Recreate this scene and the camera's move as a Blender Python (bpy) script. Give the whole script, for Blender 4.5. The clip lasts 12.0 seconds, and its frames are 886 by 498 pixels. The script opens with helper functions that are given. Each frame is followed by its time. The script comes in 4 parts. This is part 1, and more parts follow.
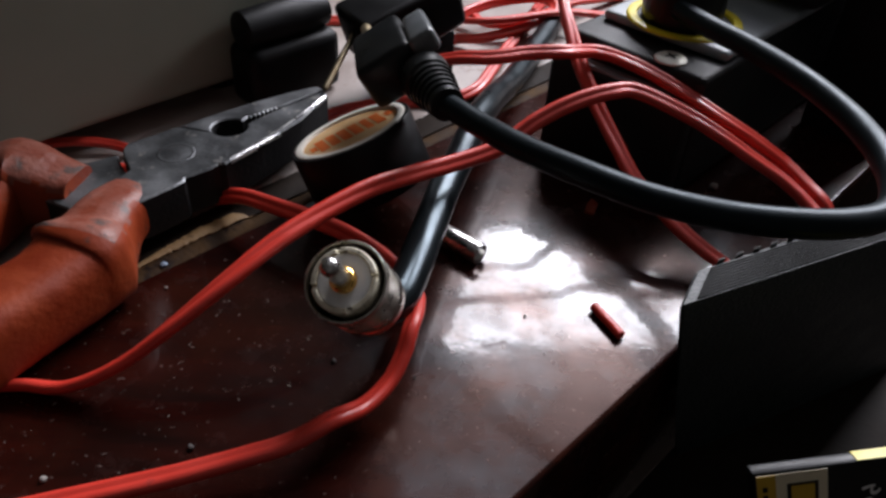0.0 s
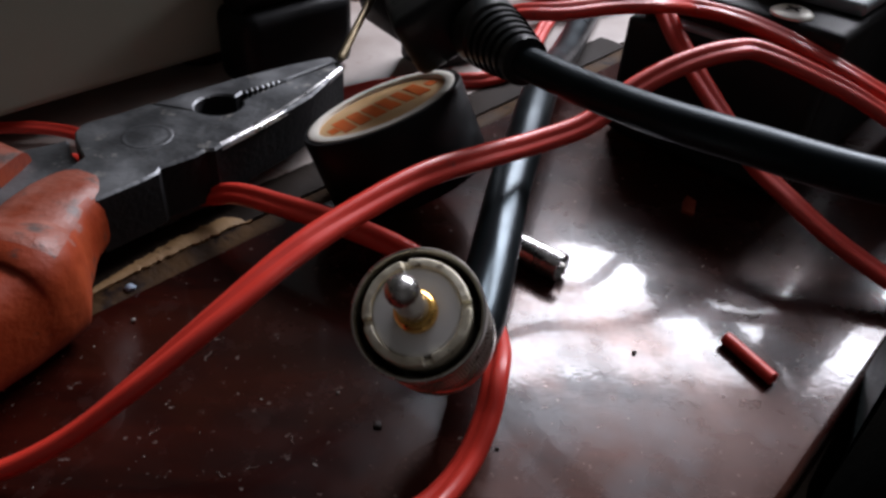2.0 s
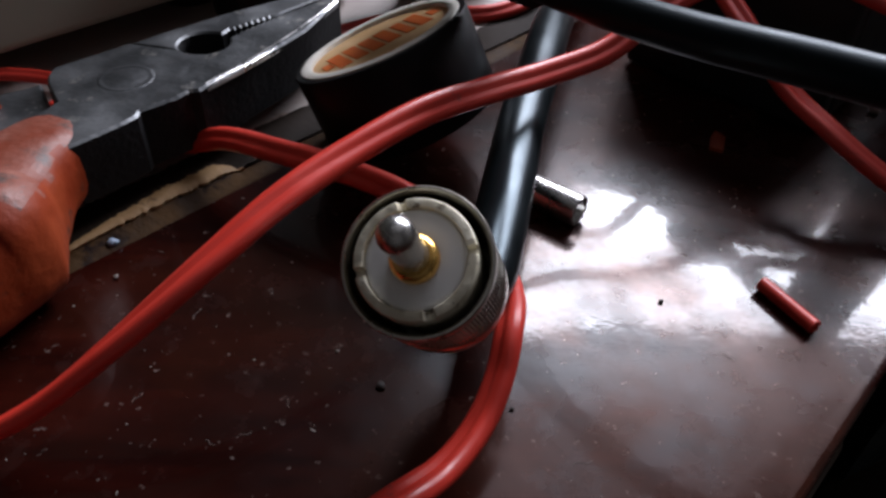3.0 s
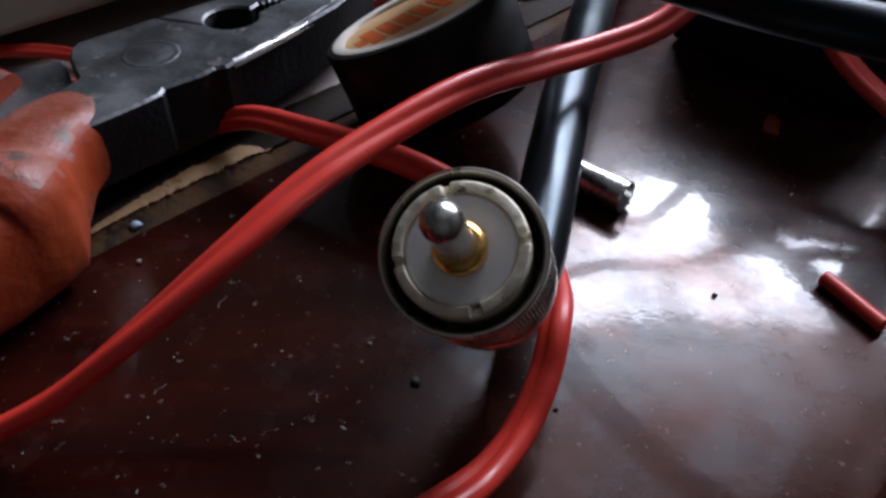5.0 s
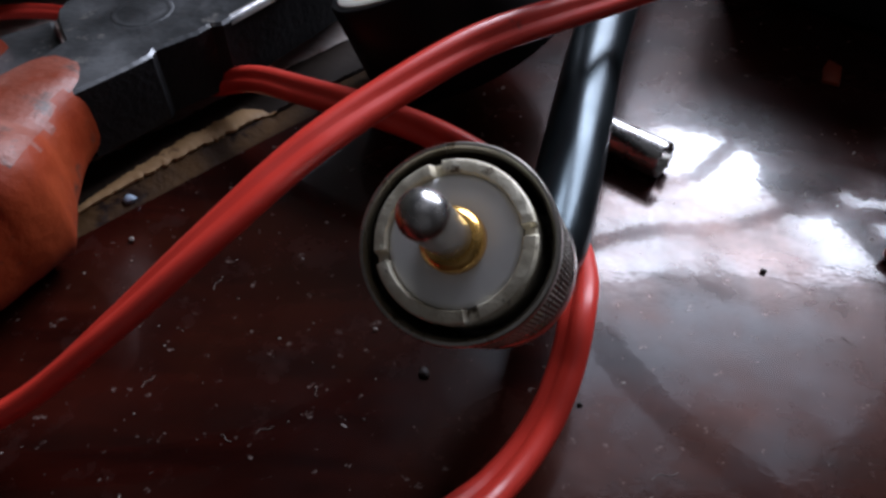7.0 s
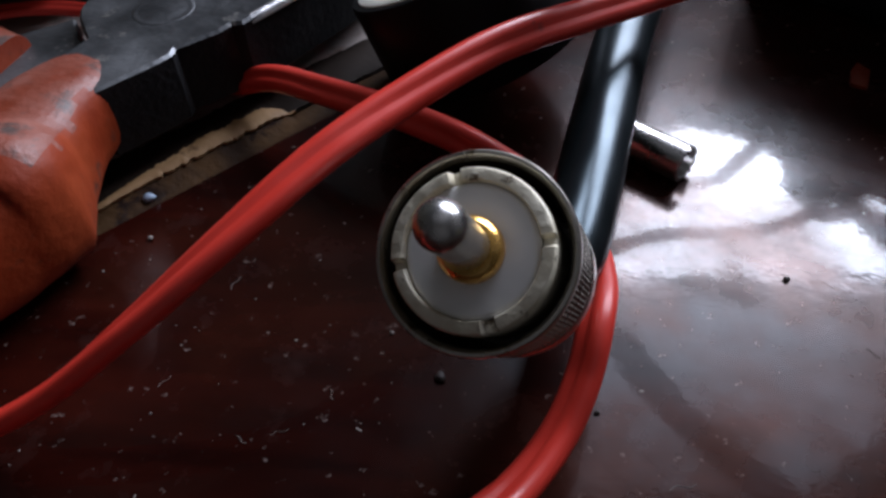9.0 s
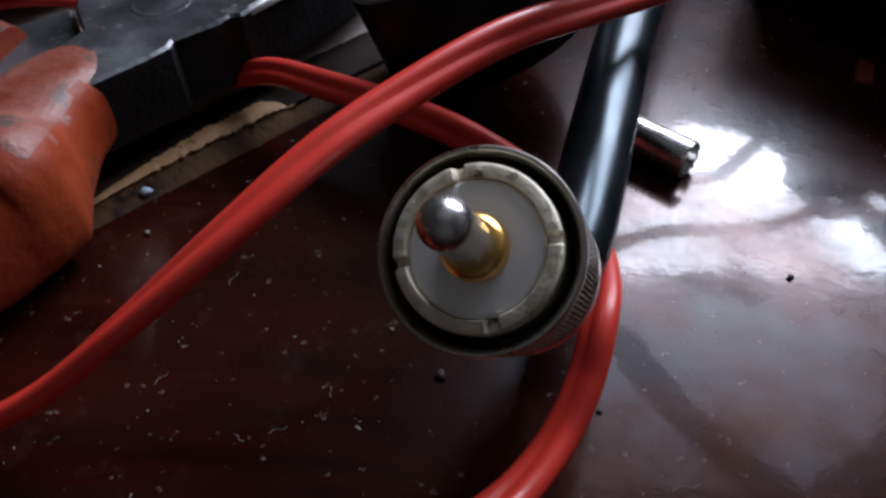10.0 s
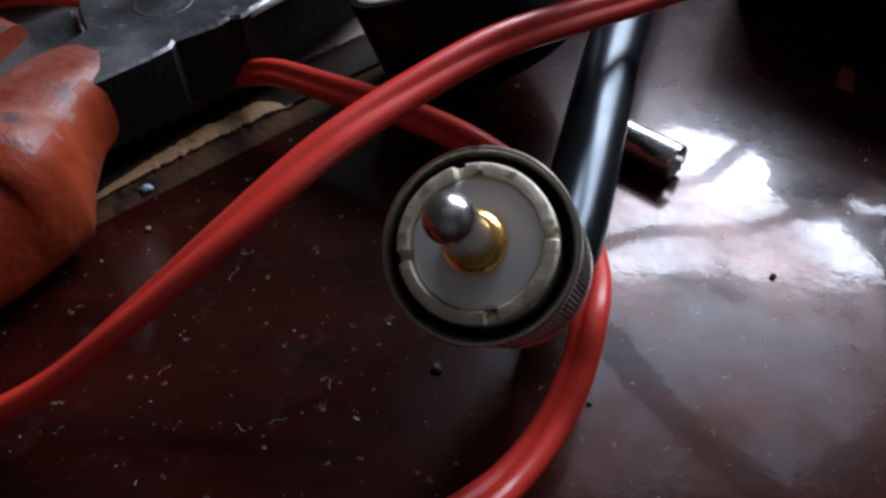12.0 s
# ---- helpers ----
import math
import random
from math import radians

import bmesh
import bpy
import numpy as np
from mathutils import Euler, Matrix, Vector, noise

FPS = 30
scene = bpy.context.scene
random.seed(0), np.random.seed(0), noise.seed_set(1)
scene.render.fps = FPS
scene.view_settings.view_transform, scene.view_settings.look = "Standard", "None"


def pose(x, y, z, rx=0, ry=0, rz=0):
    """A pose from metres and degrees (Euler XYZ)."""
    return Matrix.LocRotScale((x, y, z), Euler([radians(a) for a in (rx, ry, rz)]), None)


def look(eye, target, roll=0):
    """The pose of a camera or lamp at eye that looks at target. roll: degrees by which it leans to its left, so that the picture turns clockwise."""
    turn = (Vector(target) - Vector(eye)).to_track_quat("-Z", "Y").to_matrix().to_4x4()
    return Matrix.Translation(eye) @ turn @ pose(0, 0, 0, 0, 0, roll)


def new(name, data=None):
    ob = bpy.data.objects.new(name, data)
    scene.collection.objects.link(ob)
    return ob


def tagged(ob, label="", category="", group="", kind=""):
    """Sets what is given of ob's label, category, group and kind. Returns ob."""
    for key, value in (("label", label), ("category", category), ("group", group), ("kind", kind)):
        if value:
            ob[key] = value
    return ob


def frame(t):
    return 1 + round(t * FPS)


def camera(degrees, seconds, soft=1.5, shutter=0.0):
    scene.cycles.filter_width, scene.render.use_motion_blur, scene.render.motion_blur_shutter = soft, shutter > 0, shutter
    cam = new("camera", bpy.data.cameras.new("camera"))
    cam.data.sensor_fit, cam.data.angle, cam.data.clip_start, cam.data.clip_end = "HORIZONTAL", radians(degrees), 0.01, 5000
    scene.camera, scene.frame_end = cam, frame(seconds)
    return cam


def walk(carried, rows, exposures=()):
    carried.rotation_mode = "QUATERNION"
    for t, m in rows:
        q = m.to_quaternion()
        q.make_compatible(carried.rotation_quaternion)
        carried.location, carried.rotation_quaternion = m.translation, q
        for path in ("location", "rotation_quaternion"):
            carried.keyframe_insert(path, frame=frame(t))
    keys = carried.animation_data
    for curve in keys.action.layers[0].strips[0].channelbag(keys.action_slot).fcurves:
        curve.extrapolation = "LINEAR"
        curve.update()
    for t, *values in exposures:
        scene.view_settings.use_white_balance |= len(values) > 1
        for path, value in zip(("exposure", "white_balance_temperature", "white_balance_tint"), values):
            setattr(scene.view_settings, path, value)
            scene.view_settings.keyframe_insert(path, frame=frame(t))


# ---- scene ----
cam = camera(61.00, 12.0, 2.8)
PATH = [
    (0, (0.01481, 0.01264, 0.15110), (0.01524, 0.09096, 0.08893), 3.56),
    (0.5, (0.00661, -0.00432, 0.15379), (0.00599, 0.07388, 0.09147), 4.30),
    (1, (-0.00022, 0.00278, 0.15139), (0.00059, 0.08135, 0.08954), 5.52),
    (1.5, (0.00198, 0.03832, 0.12621), (0.00454, 0.11769, 0.06543), 4.66),
    (2, (-0.00562, 0.05988, 0.11151), (-0.00253, 0.13950, 0.05109), 4.07),
    (2.5, (-0.00507, 0.06693, 0.10487), (-0.00196, 0.14493, 0.04236), 2.99),
    (3, (-0.00367, 0.06972, 0.10171), (-0.00228, 0.14546, 0.03642), 2.13),
    (5, (-0.00607, 0.07625, 0.09642), (-0.00789, 0.15062, 0.02959), 1.18),
    (5.5, (-0.00594, 0.07731, 0.09553), (-0.00855, 0.15118, 0.02818), 0.56),
    (6, (-0.00564, 0.07751, 0.09473), (-0.00884, 0.15104, 0.02702), 0.20),
    (6.5, (-0.00220, 0.08672, 0.09097), (-0.00796, 0.15666, 0.01973), -1.71),
    (8.5, (-0.00128, 0.08995, 0.09010), (-0.01034, 0.15915, 0.01848), -3.21),
    (9, (-0.00175, 0.09005, 0.09072), (-0.01145, 0.15900, 0.01894), -3.36),
    (9.5, (-0.00255, 0.09149, 0.08990), (-0.01230, 0.16007, 0.01778), -3.14),
    (10, (-0.00237, 0.09119, 0.08993), (-0.01173, 0.15962, 0.01761), -2.97),
    (10.5, (-0.00232, 0.09057, 0.09021), (-0.01149, 0.15901, 0.01788), -2.91),
    (11, (-0.00247, 0.09022, 0.09045), (-0.01066, 0.15854, 0.01790), -2.30),
    (11.5, (-0.00239, 0.08988, 0.09048), (-0.01096, 0.15836, 0.01811), -2.54),
    (12, (-0.00334, 0.08816, 0.09213), (-0.01102, 0.15689, 0.01990), -1.53),
]
LIGHT_STOPS = -0.36
walk(cam, [(t, look(eye, target, roll)) for t, eye, target, roll in PATH], exposures=[(0.0, LIGHT_STOPS, 6800, 10), (2.5, LIGHT_STOPS, 6600, 10), (5.0, LIGHT_STOPS, 6150, 10), (12.0, LIGHT_STOPS - 0.07, 6100, 10)])

# ---- world and light ----
world = bpy.data.worlds.new("sky")
world.use_nodes = True
scene.world = world
sky = world.node_tree.nodes.new("ShaderNodeTexSky")
sky.sky_type, sky.sun_disc = "NISHITA", False
sky.sun_elevation, sky.sun_rotation = radians(35), radians(20)
back = world.node_tree.nodes["Background"]
back.inputs["Strength"].default_value = 0.1
world.node_tree.links.new(sky.outputs["Color"], back.inputs["Color"])

# the desk's own axes on the plan: E runs along the desk's edge, W points out over that edge
E, W = Vector((0.68, 0.733, 0.0)), Vector((0.733, -0.68, 0.0))
WIN = dict(x0=0.05, x1=1.15, z0=0.53, z1=2.10, y=1.0, sill=1.00)


def window_lamp(z0, z1, watts, colour):
    """Daylight, or added fill, in one part of the window's opening."""
    data = bpy.data.lights.new("window_daylight", "AREA")
    data.shape, data.size, data.size_y = "RECTANGLE", WIN["x1"] - WIN["x0"] - 0.07, z1 - z0 - 0.04
    data.energy, data.color = watts, colour
    lamp = new("window_daylight", data)
    lamp.matrix_world = pose((WIN["x0"] + WIN["x1"]) / 2, WIN["y"] + 0.07, (z0 + z1) / 2, -90, 0, 0)


# open sky in the lower light; the upper lamp is dim added fill
window_lamp(WIN["z0"], WIN["sill"], 68.0, (0.86, 0.88, 1.0))
window_lamp(WIN["sill"], WIN["z1"], 13.0, (0.86, 0.86, 1.0))

# ---- materials ----


def nodes_of(name):
    m = bpy.data.materials.new(name)
    m.use_nodes = True
    return m, m.node_tree.nodes, m.node_tree.links, m.node_tree.nodes["Principled BSDF"]


def noise_at(ns, ls, scale, detail=4.0, rough=0.55, stretch=None, coords="Object"):
    co = ns.new("ShaderNodeTexCoord")
    n = ns.new("ShaderNodeTexNoise")
    n.inputs["Scale"].default_value, n.inputs["Detail"].default_value, n.inputs["Roughness"].default_value = scale, detail, rough
    out = co.outputs[coords]
    if stretch:
        mp = ns.new("ShaderNodeMapping")
        mp.inputs["Scale"].default_value, mp.inputs["Rotation"].default_value = stretch[0], stretch[1]
        ls.new(out, mp.inputs["Vector"])
        out = mp.outputs["Vector"]
    ls.new(out, n.inputs["Vector"])
    return n.outputs["Fac"]


def ramp(ns, ls, fac, stops):
    r = ns.new("ShaderNodeValToRGB")
    while len(r.color_ramp.elements) < len(stops):
        r.color_ramp.elements.new(0.5)
    for e, (p, c) in zip(r.color_ramp.elements, stops):
        e.position, e.color = p, (*c, 1.0) if len(c) == 3 else (c[0], c[0], c[0], 1.0)
    ls.new(fac, r.inputs["Fac"])
    return r.outputs["Color"]


def mix(ns, ls, fac, a, b):
    n = ns.new("ShaderNodeMix")
    n.data_type = "RGBA"
    for v, k in ((fac, 0), (a, 6), (b, 7)):
        if isinstance(v, (int, float)):
            n.inputs[k].default_value = v
        elif isinstance(v, tuple):
            n.inputs[k].default_value = (*v, 1.0)
        else:
            ls.new(v, n.inputs[k])
    return n.outputs[2]


def bump(ns, ls, fac, shader, strength, distance):
    b = ns.new("ShaderNodeBump")
    b.inputs["Strength"].default_value, b.inputs["Distance"].default_value = strength, distance
    ls.new(fac, b.inputs["Height"])
    ls.new(b.outputs["Normal"], shader.inputs["Normal"])
    return b


def surface(name, base, second, rough=(0.3, 0.5), metal=0.0, coarse=60.0, fine=900.0, relief=0.2, depth=0.0002, wear=None, specular=0.5, coat=0.0):
    """A surface with blotches (coarse), grain (fine), roughness that varies and, where given, worn patches of another colour."""
    m, ns, ls, sh = nodes_of(name)
    blot, grain = noise_at(ns, ls, coarse), noise_at(ns, ls, fine, 3.0)
    col = mix(ns, ls, ramp(ns, ls, blot, [(0.35, (0.0,)), (0.68, (1.0,))]), base, second)
    if wear:
        w = noise_at(ns, ls, wear[1], 6.0, 0.7)
        col = mix(ns, ls, ramp(ns, ls, w, [(wear[2], (0.0,)), (wear[2] + 0.08, (1.0,))]), col, wear[0])
    ls.new(col, sh.inputs["Base Color"])
    ls.new(ramp(ns, ls, blot, [(0.3, (rough[0],)), (0.7, (rough[1],))]), sh.inputs["Roughness"])
    sh.inputs["Metallic"].default_value, sh.inputs["Specular IOR Level"].default_value = metal, specular
    sh.inputs["Coat Weight"].default_value = coat
    if relief:
        bump(ns, ls, grain, sh, relief, depth)
    return m


def varnish():
    """Dark red varnished wood, worn, dusty and scratched."""
    m, ns, ls, sh = nodes_of("red_varnished_wood")
    turn = (0.0, 0.0, radians(-47))
    grain = noise_at(ns, ls, 14.0, 8.0, 0.65, ((1.0, 7.0, 1.0), turn))
    blot = noise_at(ns, ls, 26.0, 6.0, 0.6)
    wipe = noise_at(ns, ls, 70.0, 5.0, 0.65)
    spots = noise_at(ns, ls, 420.0, 4.0, 0.7)
    col = mix(ns, ls, ramp(ns, ls, grain, [(0.35, (0.0,)), (0.7, (1.0,))]), (0.007, 0.0012, 0.0008), (0.028, 0.0038, 0.0020))
    col = mix(ns, ls, ramp(ns, ls, blot, [(0.5, (0.0,)), (0.75, (0.55,))]), col, (0.042, 0.012, 0.0065))
    col = mix(ns, ls, ramp(ns, ls, wipe, [(0.56, (0.0,)), (0.72, (0.10,))]), col, (0.15, 0.085, 0.075))
    col = mix(ns, ls, ramp(ns, ls, spots, [(0.64, (0.0,)), (0.70, (0.45,))]), col, (0.24, 0.19, 0.17))
    ls.new(col, sh.inputs["Base Color"])
    r = mix(ns, ls, ramp(ns, ls, wipe, [(0.35, (0.0,)), (0.7, (1.0,))]), (0.20, 0.20, 0.20), (0.31, 0.31, 0.31))
    ls.new(r, sh.inputs["Roughness"])
    ls.new(ramp(ns, ls, wipe, [(0.32, (0.34,)), (0.68, (0.13,))]), sh.inputs["Specular IOR Level"])
    cr = mix(ns, ls, ramp(ns, ls, blot, [(0.40, (0.0,)), (0.62, (1.0,))]), (0.035, 0.035, 0.035), (0.11, 0.11, 0.11))
    ls.new(cr, sh.inputs["Coat Roughness"])
    ls.new(ramp(ns, ls, blot, [(0.36, (0.46,)), (0.58, (0.14,))]), sh.inputs["Coat Weight"])
    ls.new(mix(ns, ls, ramp(ns, ls, blot, [(0.40, (0.0,)), (0.57, (1.0,))]), (0.95, 0.97, 1.0), (1.0, 0.62, 0.52)), sh.inputs["Specular Tint"])
    swell = noise_at(ns, ls, 30.0, 2.0, 0.4)
    relief = mix(ns, ls, 0.25, swell, wipe)
    b = bump(ns, ls, relief, sh, 0.30, 0.0009)
    ls.new(b.outputs["Normal"], sh.inputs["Coat Normal"])
    return m


RED_VARNISH = varnish()
PANEL_WOOD = surface("worn_pale_panel", (0.27, 0.215, 0.19), (0.38, 0.325, 0.295), (0.35, 0.6), coarse=40, fine=500, relief=0.3, wear=((0.14, 0.07, 0.045), 30.0, 0.58))
BARE_WOOD = surface("bare_golden_wood", (0.21, 0.12, 0.05), (0.36, 0.225, 0.11), (0.5, 0.7), coarse=120, fine=900, relief=0.4, depth=0.0004, wear=((0.06, 0.025, 0.010), 90.0, 0.58), specular=0.3)
CHIPPED_WOOD = surface("dark_chipped_wood", (0.030, 0.014, 0.005), (0.075, 0.038, 0.013), (0.6, 0.8), coarse=110, fine=700, relief=0.5, depth=0.0006, wear=((0.012, 0.005, 0.003), 120.0, 0.55), specular=0.12)
RED_PVC = surface("red_pvc", (0.58, 0.034, 0.021), (0.66, 0.046, 0.029), (0.32, 0.44), specular=0.6, coarse=80, fine=900, relief=0.12, depth=0.0001, wear=((0.30, 0.035, 0.03), 130.0, 0.64))
BLACK_PVC = surface("black_cable_jacket", (0.005, 0.0065, 0.0072), (0.008, 0.0098, 0.0105), (0.26, 0.38), specular=0.36, coarse=90, fine=1200, relief=0.15, depth=0.0001, wear=((0.05, 0.055, 0.055), 240.0, 0.68))
CORD_PVC = surface("black_cord_sheath", (0.004, 0.006, 0.0068), (0.007, 0.0095, 0.0105), (0.34, 0.46), specular=0.17, coarse=90, fine=1200, relief=0.2, depth=0.0001)
for m in (BLACK_PVC, CORD_PVC):
    for nd in m.node_tree.nodes:
        if nd.type == "BSDF_PRINCIPLED":
            nd.inputs["Specular Tint"].default_value = (0.62, 0.86, 1.0, 1.0)
BLACK_RUBBER = surface("black_moulded_rubber", (0.004, 0.0047, 0.005), (0.007, 0.008, 0.0085), (0.26, 0.40), specular=0.32, coarse=90, fine=1500, relief=0.2, depth=0.00015)
HIGHLIGHT_GREY = surface("highlight_grey_moulding", (0.10, 0.11, 0.115), (0.15, 0.16, 0.165), (0.18, 0.3), specular=0.7, coarse=120, fine=1500, relief=0.15)
BLACK_TAPE = surface("black_vinyl_tape", (0.003, 0.003, 0.0033), (0.005, 0.005, 0.0055), (0.4, 0.55), specular=0.18, coarse=120, fine=1500, relief=0.15)
BLACK_PLASTIC = surface("black_textured_plastic", (0.004, 0.0048, 0.005), (0.007, 0.008, 0.0083), (0.45, 0.6), coarse=70, fine=1800, relief=0.5, depth=0.0003, specular=0.35)
GRAINED_PLASTIC = surface("black_grained_plastic", (0.017, 0.024, 0.024), (0.025, 0.033, 0.033), (0.42, 0.58), coarse=70, fine=900, relief=0.9, depth=0.0006, specular=0.5)
NICKEL = surface("worn_nickel_plate", (0.52, 0.48, 0.41), (0.68, 0.65, 0.58), (0.20, 0.38), 1.0, 160, 2500, 0.12, 0.0001, wear=((0.24, 0.18, 0.11), 330.0, 0.62))
NICKEL_DARK = surface("tarnished_nickel_plate", (0.66, 0.60, 0.45), (0.80, 0.75, 0.61), (0.40, 0.6), 0.35, 300, 2500, 0.4, 0.0003, wear=((0.12, 0.08, 0.045), 420.0, 0.57))
THREAD = surface("shade_dark_thread", (0.045, 0.036, 0.026), (0.09, 0.07, 0.05), (0.45, 0.6), 0.8, 300, 2500, 0.3, 0.0002)
BRIGHT_STEEL = surface("bright_pin_metal", (0.58, 0.57, 0.55), (0.72, 0.71, 0.69), (0.24, 0.36), 1.0, 200, 2000, 0.08, 0.0001)
GOLD = surface("gold_plate", (0.86, 0.50, 0.13), (0.95, 0.62, 0.22), (0.24, 0.36), 1.0, 300, 2000, 0.1, 0.0001)
BRASS = surface("dull_brass", (0.42, 0.33, 0.20), (0.52, 0.44, 0.30), (0.3, 0.45), 1.0, 200, 2000, 0.1, 0.0001)
PTFE = surface("white_insulator", (0.86, 0.86, 0.84), (0.90, 0.90, 0.88), (0.40, 0.55), coarse=180, fine=1600, relief=0.1, wear=((0.48, 0.44, 0.36), 300.0, 0.66))
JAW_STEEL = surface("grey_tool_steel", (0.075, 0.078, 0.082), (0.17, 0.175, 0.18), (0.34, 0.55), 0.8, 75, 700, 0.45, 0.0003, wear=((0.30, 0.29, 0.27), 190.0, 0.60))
SHADE_BLACK_STEEL = surface("shade_blackened_tool_steel", (0.012, 0.012, 0.013), (0.024, 0.024, 0.025), (0.5, 0.7), 0.2, 75, 700, 0.5, 0.0004, wear=((0.10, 0.10, 0.095), 150.0, 0.66), specular=0.25)
EDGE_STEEL = surface("polished_tool_edge", (0.42, 0.42, 0.42), (0.60, 0.60, 0.60), (0.22, 0.4), 1.0, 200, 900, 0.3, 0.0002)
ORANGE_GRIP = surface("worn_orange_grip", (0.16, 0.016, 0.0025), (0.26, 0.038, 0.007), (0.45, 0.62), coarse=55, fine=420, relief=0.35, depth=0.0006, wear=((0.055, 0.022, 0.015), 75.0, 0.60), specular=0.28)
WORN_LIT_GRIP = surface("worn_lit_pink_grip", (0.17, 0.030, 0.012), (0.25, 0.095, 0.068), (0.4, 0.6), coarse=90, fine=420, relief=0.45, depth=0.0008, wear=((0.07, 0.042, 0.035), 85.0, 0.53), specular=0.45)
CORE_CARD = surface("off_white_card_core", (0.72, 0.68, 0.60), (0.80, 0.76, 0.68), (0.5, 0.7), coarse=200, fine=1500, relief=0.3)
LABEL_PAPER = surface("tan_label_paper", (0.64, 0.39, 0.18), (0.72, 0.47, 0.25), (0.6, 0.75), specular=0.25, coarse=160, fine=1500, relief=0.1)
ORANGE_INK = surface("orange_ink", (0.72, 0.13, 0.02), (0.78, 0.19, 0.035), (0.6, 0.75), specular=0.25, coarse=300, fine=1500, relief=0.05)
CASE_PAINT = surface("grey_beige_painted_metal", (0.215, 0.22, 0.175), (0.26, 0.26, 0.21), (0.42, 0.55), coarse=14, fine=1200, relief=0.15)
PLATE_GREY = surface("pale_grey_plastic", (0.30, 0.34, 0.36), (0.37, 0.41, 0.43), (0.4, 0.5), coarse=90, fine=1300, relief=0.1)
YELLOW = surface("yellow_plastic", (0.70, 0.56, 0.01), (0.76, 0.62, 0.015), (0.35, 0.5), coarse=160, fine=1200, relief=0.08)
ZINC = surface("zinc_screw", (0.70, 0.68, 0.60), (0.80, 0.78, 0.70), (0.35, 0.5), 0.25, 300, 2000, 0.15, 0.0001)
DARK_HOLE = surface("dark_recess", (0.006, 0.006, 0.006), (0.010, 0.010, 0.010), (0.7, 0.9), coarse=100, fine=800, relief=0.0)
CARTON_BLACK = surface("glossy_black_carton", (0.004, 0.005, 0.005), (0.007, 0.008, 0.0075), (0.3, 0.42), specular=0.35, coarse=40, fine=700, relief=0.1)
CARTON_CREAM = surface("cream_print", (0.80, 0.72, 0.50), (0.86, 0.78, 0.56), (0.3, 0.45), coarse=90, fine=900, relief=0.05)
CARTON_YELLOW = surface("amber_print", (0.62, 0.38, 0.03), (0.70, 0.46, 0.05), (0.3, 0.45), coarse=90, fine=900, relief=0.05)
WHITE_INK = surface("white_print", (0.68, 0.68, 0.66), (0.74, 0.74, 0.72), (0.35, 0.5), coarse=200, fine=900, relief=0.05)
BEIGE_CLOTH = surface("beige_cloth", (0.34, 0.25, 0.17), (0.42, 0.32, 0.23), (0.8, 0.95), coarse=60, fine=1500, relief=0.6, depth=0.0006)
DARK_WOOD = surface("dark_brown_wood", (0.012, 0.008, 0.006), (0.022, 0.014, 0.009), (0.6, 0.8), coarse=12, fine=260, relief=0.3, depth=0.0005, specular=0.12)
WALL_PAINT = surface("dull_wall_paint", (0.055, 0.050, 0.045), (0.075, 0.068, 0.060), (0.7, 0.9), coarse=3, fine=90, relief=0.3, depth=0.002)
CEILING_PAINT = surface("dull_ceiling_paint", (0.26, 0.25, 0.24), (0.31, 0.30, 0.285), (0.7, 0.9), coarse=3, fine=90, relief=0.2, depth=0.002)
DUST = surface("pale_dust", (0.17, 0.15, 0.135), (0.27, 0.24, 0.215), (0.8, 0.95), coarse=300, fine=2000, relief=0.0)
CRUMB_DARK = surface("dark_crumb", (0.020, 0.014, 0.012), (0.035, 0.024, 0.02), (0.6, 0.8), coarse=300, fine=2000, relief=0.2)
BLUE_GRIT = surface("blue_grey_grit", (0.22, 0.30, 0.40), (0.32, 0.38, 0.46), (0.5, 0.7), coarse=300, fine=2000, relief=0.2)

# ---- builders; all lengths below are in millimetres on the desk's plan ----
BASE = {}


def thing(name, base, label, category, group="", kind=""):
    ob = new(name)
    ob.empty_display_size = 0.005
    ob.location = Vector(base) * 0.001
    BASE[ob.name] = Vector(base)
    return tagged(ob, label, category, group, kind)


def finish(bm, name, mat, base, smooth=40, normals=True):
    if normals:
        bmesh.ops.recalc_face_normals(bm, faces=bm.faces)
    for v in bm.verts:
        v.co = (v.co - base) * 0.001
    me = bpy.data.meshes.new(name)
    bm.to_mesh(me)
    bm.free()
    for m in mat if isinstance(mat, (list, tuple)) else [mat]:
        me.materials.append(m)
    me.shade_smooth()
    me.set_sharp_from_angle(angle=radians(smooth))
    return me


def part(name, bm, mat, parent, label="", smooth=40):
    base = BASE[parent.name]
    ob = new(name, finish(bm, name, mat, base, smooth))
    ob.parent = parent
    BASE[ob.name] = base
    return tagged(ob, label)


def single(name, bm, mat, base, label, category, group="", kind="", smooth=40):
    ob = new(name, finish(bm, name, mat, Vector(base), smooth))
    ob.location = Vector(base) * 0.001
    return tagged(ob, label, category, group, kind)


def glide(points, n=8):
    """A smooth line through the points, n steps from each to the next."""
    p = [Vector(q) for q in points]
    p = [2 * p[0] - p[1], *p, 2 * p[-1] - p[-2]]
    out = []
    for a, b, c, d in zip(p, p[1:], p[2:], p[3:]):
        for k in range(n):
            u = k / n
            out.append(0.5 * (2 * b + (c - a) * u + (2 * a - 5 * b + 4 * c - d) * u * u + (3 * b - a - 3 * c + d) * u ** 3))
    return out + [p[-2].copy()]


def ring_at(bm, centre, side, up, outline):
    return [bm.verts.new(centre + side * a + up * b) for a, b in outline]


